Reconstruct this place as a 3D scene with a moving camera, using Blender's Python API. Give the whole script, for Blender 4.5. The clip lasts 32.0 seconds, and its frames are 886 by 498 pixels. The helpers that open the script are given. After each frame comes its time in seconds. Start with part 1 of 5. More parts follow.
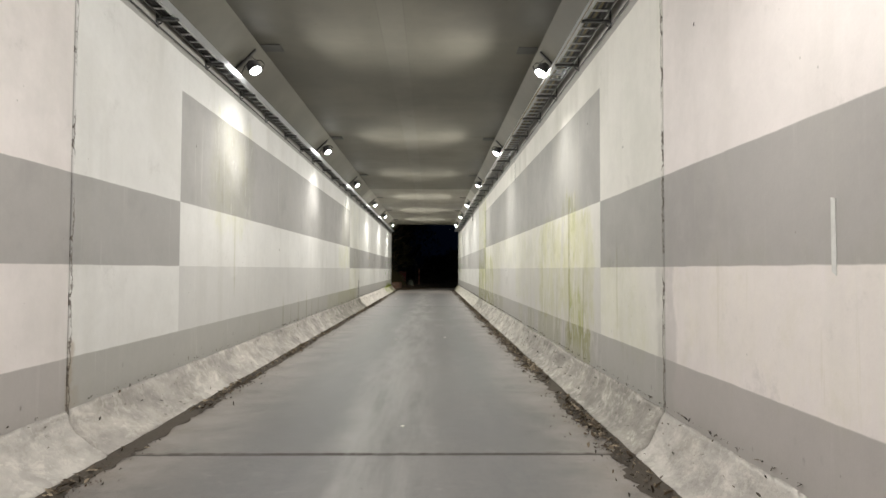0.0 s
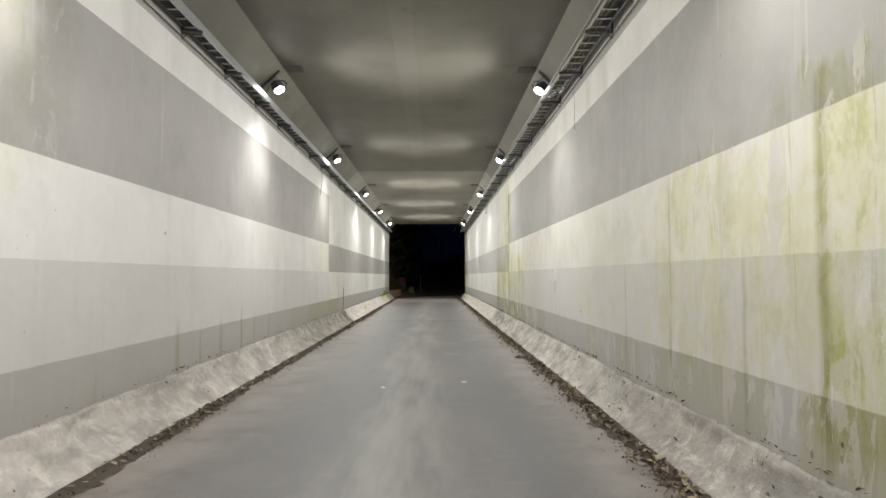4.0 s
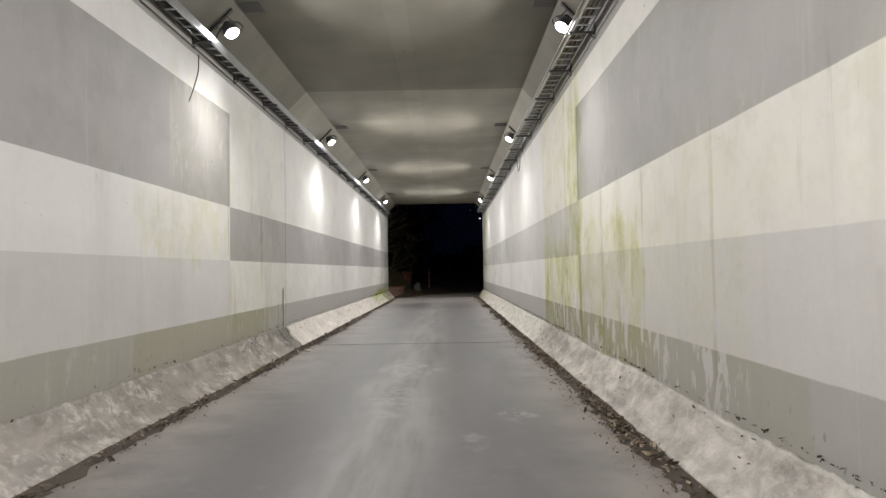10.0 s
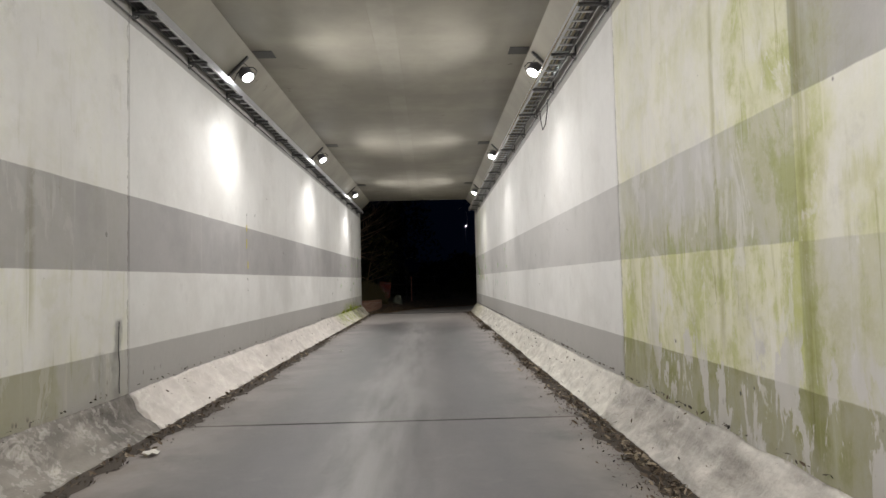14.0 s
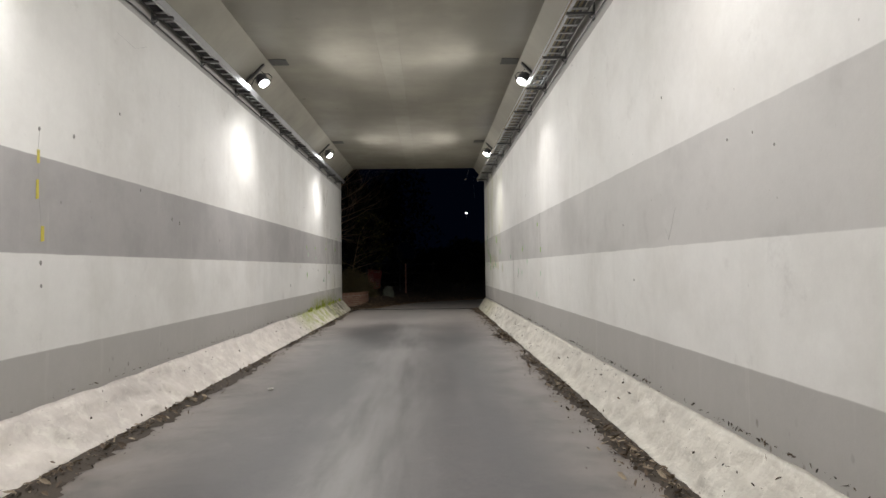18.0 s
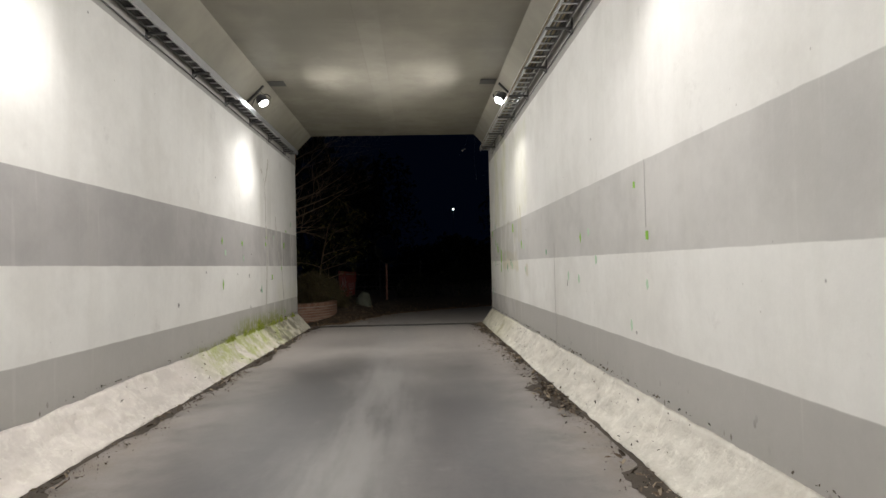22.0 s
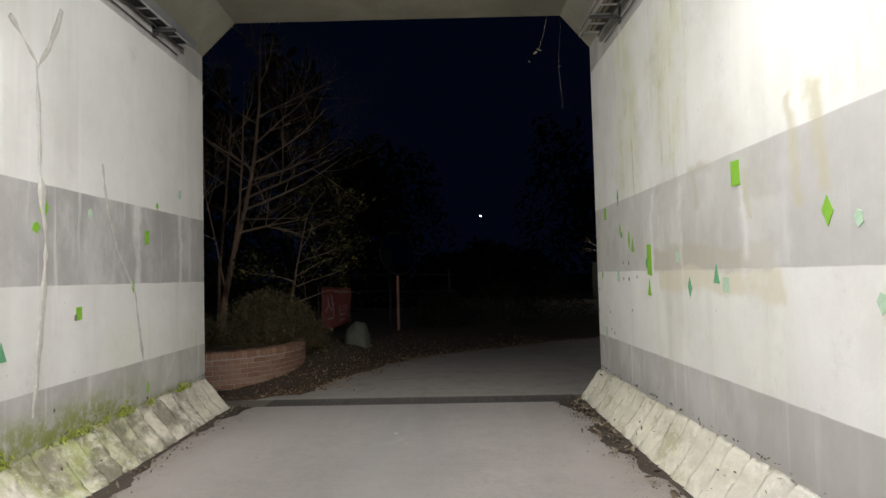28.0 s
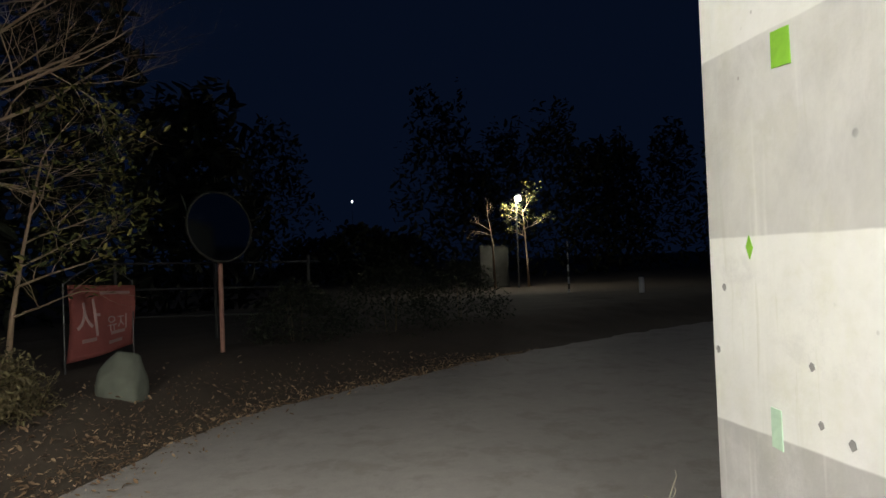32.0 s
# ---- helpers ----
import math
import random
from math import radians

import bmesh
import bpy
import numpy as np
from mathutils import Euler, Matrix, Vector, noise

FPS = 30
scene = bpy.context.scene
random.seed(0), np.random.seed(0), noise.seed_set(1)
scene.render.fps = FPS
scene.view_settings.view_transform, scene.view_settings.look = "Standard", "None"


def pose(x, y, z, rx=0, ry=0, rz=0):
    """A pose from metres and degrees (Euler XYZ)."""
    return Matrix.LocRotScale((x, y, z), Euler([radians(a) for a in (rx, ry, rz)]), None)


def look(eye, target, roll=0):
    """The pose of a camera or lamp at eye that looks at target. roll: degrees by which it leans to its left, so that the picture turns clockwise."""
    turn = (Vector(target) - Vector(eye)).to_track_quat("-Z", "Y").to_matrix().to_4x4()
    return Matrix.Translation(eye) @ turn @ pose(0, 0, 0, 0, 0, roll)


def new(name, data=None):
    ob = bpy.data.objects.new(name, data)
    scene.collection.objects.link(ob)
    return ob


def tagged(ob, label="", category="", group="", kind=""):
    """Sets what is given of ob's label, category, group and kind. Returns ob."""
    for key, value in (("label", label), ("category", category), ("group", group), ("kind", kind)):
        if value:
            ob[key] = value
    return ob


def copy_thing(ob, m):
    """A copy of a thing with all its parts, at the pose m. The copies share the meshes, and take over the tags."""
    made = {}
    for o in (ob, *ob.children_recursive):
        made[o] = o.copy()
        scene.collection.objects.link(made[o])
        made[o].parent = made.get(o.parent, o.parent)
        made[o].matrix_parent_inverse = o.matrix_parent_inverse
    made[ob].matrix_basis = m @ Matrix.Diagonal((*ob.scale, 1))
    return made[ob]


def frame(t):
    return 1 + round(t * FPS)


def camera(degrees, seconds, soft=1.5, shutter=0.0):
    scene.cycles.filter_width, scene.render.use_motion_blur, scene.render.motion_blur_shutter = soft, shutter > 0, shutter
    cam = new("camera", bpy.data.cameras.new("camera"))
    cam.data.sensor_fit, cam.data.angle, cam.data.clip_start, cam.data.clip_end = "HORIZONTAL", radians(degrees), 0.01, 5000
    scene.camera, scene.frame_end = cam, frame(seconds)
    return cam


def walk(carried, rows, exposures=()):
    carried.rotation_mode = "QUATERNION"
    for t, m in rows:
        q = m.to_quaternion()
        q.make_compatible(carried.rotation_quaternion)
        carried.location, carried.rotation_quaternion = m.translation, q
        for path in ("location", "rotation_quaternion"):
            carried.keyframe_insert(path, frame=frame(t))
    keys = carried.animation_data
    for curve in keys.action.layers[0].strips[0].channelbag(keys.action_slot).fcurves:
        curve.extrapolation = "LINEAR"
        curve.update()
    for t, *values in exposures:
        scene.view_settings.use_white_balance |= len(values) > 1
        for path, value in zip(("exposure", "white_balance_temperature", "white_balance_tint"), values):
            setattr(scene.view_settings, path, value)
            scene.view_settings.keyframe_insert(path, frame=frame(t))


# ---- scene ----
cam = camera(71.4, 32.0)
PATH = [
    (0, (0.022, -1.463, 1.615), (0.058, 0.536, 1.681), 0.20),
    (0.5, (0.043, -0.741, 1.588), (0.094, 1.258, 1.644), 0.10),
    (1, (0.092, -0.074, 1.586), (0.156, 1.924, 1.641), -0.10),
    (2, (0.071, 1.359, 1.566), (0.128, 3.358, 1.607), -0.40),
    (3, (-0.044, 2.701, 1.562), (-0.004, 4.7, 1.619), -0.30),
    (3.5, (-0.085, 3.494, 1.538), (-0.054, 5.492, 1.613), -0.10),
    (5.5, (-0.122, 6.435, 1.486), (-0.07, 8.431, 1.601), -0.10),
    (6, (-0.089, 7.113, 1.477), (-0.028, 9.108, 1.602), -0.20),
    (7, (-0.029, 8.556, 1.473), (0.024, 10.552, 1.594), -0.20),
    (8, (0.04, 9.943, 1.457), (0.068, 11.941, 1.543), -0.90),
    (9, (0.109, 11.416, 1.477), (0.118, 13.414, 1.558), -1.30),
    (10, (0.126, 12.882, 1.452), (0.112, 14.881, 1.521), -0.90),
    (11, (0.107, 14.318, 1.45), (0.084, 16.317, 1.505), -0.70),
    (12, (0.103, 15.722, 1.46), (0.09, 17.72, 1.548), -0.90),
    (13, (0.07, 17.172, 1.443), (0.09, 19.168, 1.562), -0.80),
    (13.5, (0.052, 17.923, 1.457), (0.082, 19.92, 1.561), -1.10),
    (15.5, (0.129, 20.731, 1.541), (0.167, 22.728, 1.635), -2.02),
    (16, (0.152, 21.407, 1.535), (0.169, 23.405, 1.627), -2.18),
    (17, (0.099, 22.779, 1.534), (0.101, 24.777, 1.616), -1.89),
    (18, (0.099, 24.182, 1.492), (0.139, 26.181, 1.552), -0.70),
    (19, (0.078, 25.646, 1.54), (0.147, 27.644, 1.601), -0.41),
    (20, (0.161, 27.039, 1.542), (0.245, 29.036, 1.597), -0.85),
    (21, (0.16, 28.511, 1.546), (0.236, 30.509, 1.59), -1.09),
    (22, (0.085, 29.943, 1.572), (0.169, 31.94, 1.625), -1.34),
    (23, (0.077, 31.255, 1.571), (0.191, 33.252, 1.604), -1.68),
    (24, (0.126, 32.649, 1.591), (0.231, 34.646, 1.638), -1.72),
    (25, (0.153, 34.074, 1.598), (0.227, 36.071, 1.671), -1.25),
    (25.5, (0.184, 34.786, 1.593), (0.24, 36.784, 1.668), -1.01),
    (27.5, (0.021, 37.624, 1.688), (0.003, 39.621, 1.783), -1.48),
    (28, (0.028, 38.303, 1.648), (0.031, 40.301, 1.734), -1.44),
    (28.5, (0.039, 39.02, 1.653), (0.07, 41.018, 1.74), -1.37),
    (29, (0.132, 39.68, 1.626), (0.218, 41.676, 1.711), -1.10),
    (29.5, (0.122, 40.352, 1.634), (0.236, 42.348, 1.71), -1.24),
    (30, (0.169, 41.018, 1.622), (0.31, 43.012, 1.692), -1.27),
    (30.5, (0.166, 41.797, 1.642), (0.314, 43.79, 1.717), -1.92),
    (31, (0.203, 42.484, 1.643), (0.401, 44.473, 1.708), -2.58),
    (31.5, (0.177, 43.2, 1.635), (0.448, 45.18, 1.697), -2.74),
    (32, (0.292, 43.899, 1.597), (0.706, 45.855, 1.632), -2.20),
]
EXPOSURES = [(0, 0.0, 6700, 5), (4, 0.0, 6600, 6), (6, 0.0, 6500, 10), (10, -0.03, 6500, 10), (12, -0.1, 6500, 10), (15, -0.12, 6500, 10), (17, -0.18, 6500, 10), (19, -0.08, 6550, 10), (21, -0.04, 6650, 9), (23, 0.08, 6500, 9), (25, 0.26, 6450, 8),
             (28, 0.6, 6350, 9), (29, 0.88, 6200, 8), (30, 1.16, 6250, 8), (31, 1.66, 6500, 6), (32, 1.98, 6500, 6)]
walk(cam, [(t, look(eye, target, roll)) for t, eye, target, roll in PATH], EXPOSURES)

# ---- world and exposure ----
world = bpy.data.worlds.new("night_sky")
scene.world = world
world.use_nodes = True
world.node_tree.nodes["Background"].inputs[0].default_value = (0.055, 0.12, 0.36, 1)
world.node_tree.nodes["Background"].inputs[1].default_value = 0.0085

# ---- plan, in metres ----
XL, XR = -3.10, 2.06            # inner wall faces
ZC, ZH = 5.08, 4.64             # ceiling, foot of the haunch
HL, HR = -2.66, 1.68            # haunch edges on the ceiling
Y0, Y1 = -16.0, 46.4            # tunnel ends
J1, J2 = 3.92, 25.15            # movement joints
TOE_L, TOE_R = -2.74, 1.78      # kerb toes
LAMP_Y = (-12.2, -5.6, 1.35, 8.02, 14.65, 21.03, 28.1, 34.68, 41.5)
LAMP_WATT = 400.0
BEAM_WATT = 800.0


# ---- lamps' light ----
def lens_place(d):
    """Way out of the haunch, way the lens faces, and lens centre seen from the mount; d: towards the middle."""
    out = Vector((d, 0, -1)).normalized()
    axis = Vector((0.50 * d, -0.22, -0.80)).normalized()
    return out, axis, out * 0.20 + axis * 0.06


def lamp_light(x, y, z, d):
    """The wide flood of one lamp; those on one side also throw a tight hot beam at the wall across."""
    _, axis, p = lens_place(d)
    p = p + axis * 0.14 + Vector((x, y, z))
    share = (1.05 if d > 0 else 0.86) if y > 40 else (1.07 if d > 0 else 0.74) if y > 20 else ((0.92 if d > 0 else 1.06) if y < 9 else (1.08 if d > 0 else 0.92))
    beams = [(LAMP_WATT * share, 168, 0.7, Vector(((0.72 if d > 0 else -0.80), -0.05, -0.74)))]
    if d < 0:
        beams.append((BEAM_WATT * (0.72 if y > 20 else 1.0), 19, 1.0, Vector((XL, y + 0.28, 3.64)) - p))
    for watt, cone, blend, aim in beams:
        data = bpy.data.lights.new("floodlight_light", "SPOT")
        data.energy, data.shadow_soft_size, data.color = watt, 0.07, (1.0, 0.965, 0.955)
        data.spot_size, data.spot_blend = radians(cone), blend
        new("floodlight_light", data).matrix_basis = look(p, p + aim)


MOUNT_L, MOUNT_R, MOUNT_Z = (XL + HL) / 2, (XR + HR) / 2, (ZH + ZC) / 2
for ly in LAMP_Y:
    lamp_light(MOUNT_L, ly, MOUNT_Z, 1)
    lamp_light(MOUNT_R, ly, MOUNT_Z, -1)


# ---- node helpers ----
class Mat:
    """A node material put together by short calls."""

    def __init__(self, name, rough=0.7, metal=0.0):
        self.m = bpy.data.materials.new(name)
        self.m.use_nodes = True
        self.t = self.m.node_tree
        self.b = self.t.nodes["Principled BSDF"]
        self.b.inputs["Roughness"].default_value = rough
        self.b.inputs["Metallic"].default_value = metal
        self.pos = self.t.nodes.new("ShaderNodeTexCoord").outputs["Object"]
        self.sep = None

    def put(self, sock, v):
        if isinstance(v, bpy.types.NodeSocket):
            self.t.links.new(v, sock)
        elif isinstance(v, tuple) and len(v) == 3 and sock.type == "RGBA":
            sock.default_value = (*v, 1)
        else:
            sock.default_value = v

    def op(self, kind, a, b=0.0, c=0.0):
        n = self.t.nodes.new("ShaderNodeMath")
        n.operation = kind
        for s, v in zip(n.inputs, (a, b, c)):
            self.put(s, v)
        return n.outputs[0]

    def mul(self, *v):
        r = v[0]
        for w in v[1:]:
            r = self.op("MULTIPLY", r, w)
        return r

    def add(self, *v):
        r = v[0]
        for w in v[1:]:
            r = self.op("ADD", r, w)
        return r

    def top(self, *v):
        r = v[0]
        for w in v[1:]:
            r = self.op("MAXIMUM", r, w)
        return r

    def inv(self, a):
        return self.op("SUBTRACT", 1.0, a)

    def ramp(self, v, lo, hi, a=0.0, b=1.0):
        n = self.t.nodes.new("ShaderNodeMapRange")
        n.interpolation_type = "SMOOTHSTEP"
        for s, w in zip(n.inputs, (v, lo, hi, a, b)):
            self.put(s, w)
        return n.outputs[0]

    def between(self, v, lo, hi, soft=0.01):
        return self.mul(self.ramp(v, lo - soft, lo + soft), self.ramp(v, hi + soft, hi - soft))

    def axes(self):
        if not self.sep:
            n = self.t.nodes.new("ShaderNodeSeparateXYZ")
            self.put(n.inputs[0], self.pos)
            self.sep = n.outputs
        return self.sep

    def scaled(self, x, y, z):
        n = self.t.nodes.new("ShaderNodeVectorMath")
        n.operation = "MULTIPLY"
        self.put(n.inputs[0], self.pos)
        n.inputs[1].default_value = (x, y, z)
        return n.outputs[0]

    def noise(self, scale, detail=4.0, rough=0.55, stretch=None, warp=0.0):
        n = self.t.nodes.new("ShaderNodeTexNoise")
        self.put(n.inputs["Vector"], self.scaled(*stretch) if stretch else self.pos)
        n.inputs["Scale"].default_value, n.inputs["Detail"].default_value = scale, detail
        n.inputs["Roughness"].default_value, n.inputs["Distortion"].default_value = rough, warp
        return n.outputs["Fac"]

    def cells(self, scale, stretch=None, feature="F1"):
        n = self.t.nodes.new("ShaderNodeTexVoronoi")
        n.feature = feature
        self.put(n.inputs["Vector"], self.scaled(*stretch) if stretch else self.pos)
        n.inputs["Scale"].default_value = scale
        return n.outputs

    def mix(self, f, a, b):
        n = self.t.nodes.new("ShaderNodeMix")
        n.data_type = "RGBA"
        self.put(n.inputs[0], f)
        self.put(n.inputs[6], a)
        self.put(n.inputs[7], b)
        return n.outputs[2]

    def tint(self, f, a, b):
        """Colour a, multiplied by b where f is 1."""
        n = self.t.nodes.new("ShaderNodeMix")
        n.data_type, n.blend_type = "RGBA", "MULTIPLY"
        self.put(n.inputs[0], f)
        self.put(n.inputs[6], a)
        self.put(n.inputs[7], b)
        return n.outputs[2]

    def shade(self, col, f):
        """A colour times a factor."""
        n = self.t.nodes.new("ShaderNodeVectorMath")
        n.operation = "SCALE"
        self.put(n.inputs[0], col)
        self.put(n.inputs[3], f)
        return n.outputs[0]

    def bump(self, h, strength=0.3, dist=0.01):
        n = self.t.nodes.new("ShaderNodeBump")
        n.inputs["Strength"].default_value, n.inputs["Distance"].default_value = strength, dist
        self.put(n.inputs["Height"], h)
        self.put(self.b.inputs["Normal"], n.outputs[0])

    def colour(self, c, rough=None):
        self.put(self.b.inputs["Base Color"], c)
        if rough is not None:
            self.put(self.b.inputs["Roughness"], rough)
        return self

    def random(self):
        return self.t.nodes.new("ShaderNodeObjectInfo").outputs["Random"]

    def island(self):
        return self.t.nodes.new("ShaderNodeNewGeometry").outputs["Random Per Island"]


def plain(name, col, rough=0.6, metal=0.0, grain=30.0, vary=0.25, relief=0.15):
    """A surface of one colour with fine and coarse variation."""
    k = Mat(name, rough, metal)
    f = k.add(k.mul(k.noise(grain), vary), k.mul(k.noise(grain * 0.12), vary), 1.0 - vary)
    k.colour(k.shade(k.mix(0.0, col, col), f))
    k.bump(k.noise(grain * 2), relief, 0.004)
    return k.m


def glow(name, col, power):
    k = Mat(name)
    k.colour((0.02, 0.02, 0.02))
    k.put(k.b.inputs["Emission Color"], col)
    k.b.inputs["Emission Strength"].default_value = power
    return k.m


# ---- materials of the setting ----
def wall_paint(name, m0, m1, stains, runs, flakes, marks, moss, pale, low_film):
    """Weathered banded paint on concrete. m0, m1: the stretch with the high grey band; stains: algae films
    (y0, y1, z0, z1, strength); runs: single wet streaks (y, top, foot, half width, strength); flakes: stretches where
    paint has come off; marks: old glue and damp marks; moss: damp patches at the foot; pale: how light the
    band is far on; low_film: stretches of the foot band under algae (y0, y1, strength)."""
    k = Mat(name, 0.62)
    x, y, z = k.axes()
    wob = k.mul(k.op("SUBTRACT", k.noise(3.0, 5), 0.5), 0.018)
    zz = k.add(z, wob)
    yy = k.add(y, k.mul(wob, 0.8))
    mid = k.between(yy, m0, m1, 0.006)
    out = k.inv(mid)
    old = k.between(y, J1, J2, 0.004)
    far = k.ramp(y, J2 - 0.004, J2 + 0.004)
    hi, ba, bb, lo = 3.835, 2.445, 1.645, 0.842
    dark = k.add(k.mul(mid, k.between(zz, ba, hi, 0.006)), k.mul(out, k.between(zz, bb, ba, 0.006)))
    light = k.mul(mid, k.between(zz, lo, bb, 0.006))
    foot = k.ramp(zz, lo + 0.006, lo - 0.006)
    white = k.mix(old, k.mix(far, (0.78, 0.728, 0.714), (0.738, 0.735, 0.706)), (0.765, 0.748, 0.70) if pale else (0.755, 0.747, 0.733))
    white = k.mix(k.ramp(k.noise(0.7, 5, 0.65), 0.42, 0.65), white, k.mix(old, k.mix(far, (0.70, 0.66, 0.642), (0.672, 0.665, 0.632)), (0.70, 0.69, 0.635) if pale else (0.70, 0.69, 0.67)))
    grey = k.mix(k.mul(k.ramp(y, m1 - 0.01, m1 + 0.01), pale), k.mix(k.top(old, far), (0.39, 0.371, 0.358), (0.388, 0.380, 0.358) if pale else (0.387, 0.376, 0.366)), (0.555, 0.547, 0.525))
    grey = k.mix(k.ramp(k.noise(0.8, 5, 0.65), 0.42, 0.65), grey, k.shade(grey, 0.86))
    c = k.mix(light, white, (0.612, 0.60, 0.572) if pale else (0.61, 0.60, 0.588))
    c = k.mix(dark, c, grey)
    c = k.mix(foot, c, k.mix(k.top(old, far), (0.43, 0.402, 0.388), (0.412, 0.402, 0.38)))
    bare = k.ramp(k.add(z, k.mul(wob, 1.5)), 4.285, 4.30)
    c = k.mix(bare, c, (0.36, 0.35, 0.33))
    # rain streaks: wide soft ones and fine ones, and cloudy dirt
    wide = k.noise(1.0, 4, 0.6, (1, 1.7, 0.16))
    fine = k.noise(1.0, 3, 0.6, (1, 9.0, 0.5))
    big = k.noise(0.55, 5, 0.65)
    blot = k.noise(1.3, 8, 0.7)
    worn = k.ramp(y, 40.5, 44.0)
    dirt = k.mul(k.ramp(wide, 0.50, 0.74), k.add(0.14, k.mul(old, 0.22 if pale else 0.06), k.mul(worn, 0.25)))
    c = k.mix(dirt, c, (0.40, 0.385, 0.325))
    wash = k.mul(k.ramp(fine, 0.58, 0.70), k.ramp(wide, 0.42, 0.56), k.add(0.08, k.mul(old, 0.05), k.mul(worn, 0.35)))
    c = k.mix(wash, c, (0.78, 0.77, 0.74))
    c = k.shade(c, k.add(0.74, k.mul(big, 0.20), k.mul(blot, 0.20), k.mul(k.noise(11.0, 6, 0.75), 0.10), k.mul(k.noise(45.0, 3, 0.7), 0.05)))
    cloud = k.mul(worn, k.ramp(k.noise(1.0, 6, 0.7, (1, 1.6, 0.9), 0.2), 0.42, 0.66), 0.45)
    c = k.mix(cloud, c, (0.70, 0.69, 0.66))
    # green algae films with ragged sides and dripping feet
    sub = k.op("SUBTRACT", k.noise(1.0, 6, 0.65), 0.5)
    drop = k.op("SUBTRACT", k.noise(1.0, 6, 0.7, (1, 3.2, 0.22), 0.25), 0.5)
    sy = k.add(y, k.mul(sub, 1.3))
    sz = k.add(z, k.mul(drop, 1.3), k.mul(sub, 0.5))
    tot = 0.0
    for y0, y1, z0, z1, s in stains:
        tot = k.top(k.mul(k.between(sy, y0, y1, 0.2), k.between(sz, z0, z1, 0.13), k.ramp(y, J2 + 0.002, J2 - 0.002) if y1 < 30 else 1.0, s), tot)
    green = 0.0
    for y0, y1, s in low_film:
        green = k.top(green, k.mul(foot, k.between(k.add(y, k.mul(sub, 0.5)), y0, y1, 0.05), s))
    c = k.tint(k.mul(green, k.add(0.6, k.mul(blot, 0.5))), c, (0.77, 0.76, 0.47))
    lines = k.noise(1.0, 4, 0.6, (1, 10.0, 0.45), 0.3)
    mottle = k.noise(1.0, 8, 0.72, (1, 2.3, 1.1), 0.5)
    film = k.mul(tot, k.add(0.40, k.mul(k.ramp(blot, 0.40, 0.60), 0.32), k.mul(k.ramp(mottle, 0.42, 0.60), 0.36)), k.add(1.0, k.mul(k.ramp(lines, 0.56, 0.68), -0.30)))
    c = k.tint(film, c, k.mix(k.ramp(film, 0.62, 0.88), k.mix(k.ramp(film, 0.2, 0.6), (0.94, 0.95, 0.76), (0.81, 0.82, 0.50)), (0.66, 0.70, 0.32)))
    c = k.tint(k.mul(tot, k.ramp(k.noise(2.8, 8, 0.75), 0.50, 0.62), 0.6), c, (0.82, 0.82, 0.64))
    drip = k.mul(tot, k.ramp(k.noise(1.0, 4, 0.65, (1, 14.0, 0.9), 0.4), 0.60, 0.66), k.ramp(wide, 0.42, 0.56), 0.75)
    for yr, z1, z0, w, s in runs:
        drip = k.top(drip, k.mul(k.between(k.add(y, k.mul(sub, 0.12), k.mul(wob, 0.7)), yr - w, yr + w, w * 0.9), k.between(sz, z0, z1, 0.25), k.ramp(lines, 0.36, 0.52), s))
    c = k.tint(drip, c, (0.62, 0.61, 0.42))
    # paint come off in runs near the foot, chalky bloom
    loose = 0.0
    for y0, y1, z0, z1, s in flakes:
        loose = k.top(loose, k.mul(k.between(sy, y0, y1, 0.3), k.between(sz, z0, z1, 0.12), s))
    shape = k.ramp(k.noise(1.0, 6, 0.66, (1, 4.6, 1.5), 0.35), 0.515, 0.55)
    c = k.mix(k.mul(loose, shape), c, (0.60, 0.585, 0.57))
    chalk = k.mul(k.top(tot, k.mul(old, 0.06)), k.ramp(k.noise(1.0, 7, 0.68, (1, 3.6, 1.3), 0.7), 0.57, 0.62), 0.55)
    c = k.mix(chalk, c, (0.70, 0.69, 0.66))
    for y0, y1, z0, z1, s, col in marks:
        at = k.mul(k.between(k.add(y, k.mul(sub, 0.5), k.mul(wob, 4.0)), y0, y1, 0.04), k.between(k.add(z, k.mul(sub, 0.4), k.mul(wob, 4.0)), z0, z1, 0.03), k.ramp(blot, 0.3, 0.5), s)
        c = k.mix(at, c, col)
    scuff = k.mul(k.ramp(k.noise(1.6, 8, 0.78), 0.58, 0.70), 0.25)
    c = k.mix(scuff, c, (0.40, 0.385, 0.36))
    # moss over the kerb
    tot = 0.0
    rag = k.noise(7.0, 5, 0.72)
    for y0, y1, h in moss:
        tot = k.top(k.mul(k.between(y, y0, y1, 0.5), k.ramp(k.add(z, k.mul(rag, -0.55 * h)), 0.36 + 0.55 * h, 0.30)), tot)
    c = k.mix(k.mul(tot, k.ramp(rag, 0.35, 0.55)), c, (0.22, 0.25, 0.045))
    # flecks, tie holes and scuffs
    dot = k.mul(k.ramp(k.cells(2.6, (1, 1.0, 0.8))[0], 0.045, 0.02), k.ramp(k.noise(0.9), 0.5, 0.58))
    c = k.mix(dot, c, (0.06, 0.055, 0.05))
    mote = k.mul(k.ramp(k.cells(9.0, (1, 1.0, 0.7))[0], 0.07, 0.03), k.ramp(k.noise(2.2), 0.52, 0.62), 0.6)
    c = k.mix(mote, c, (0.20, 0.185, 0.16))
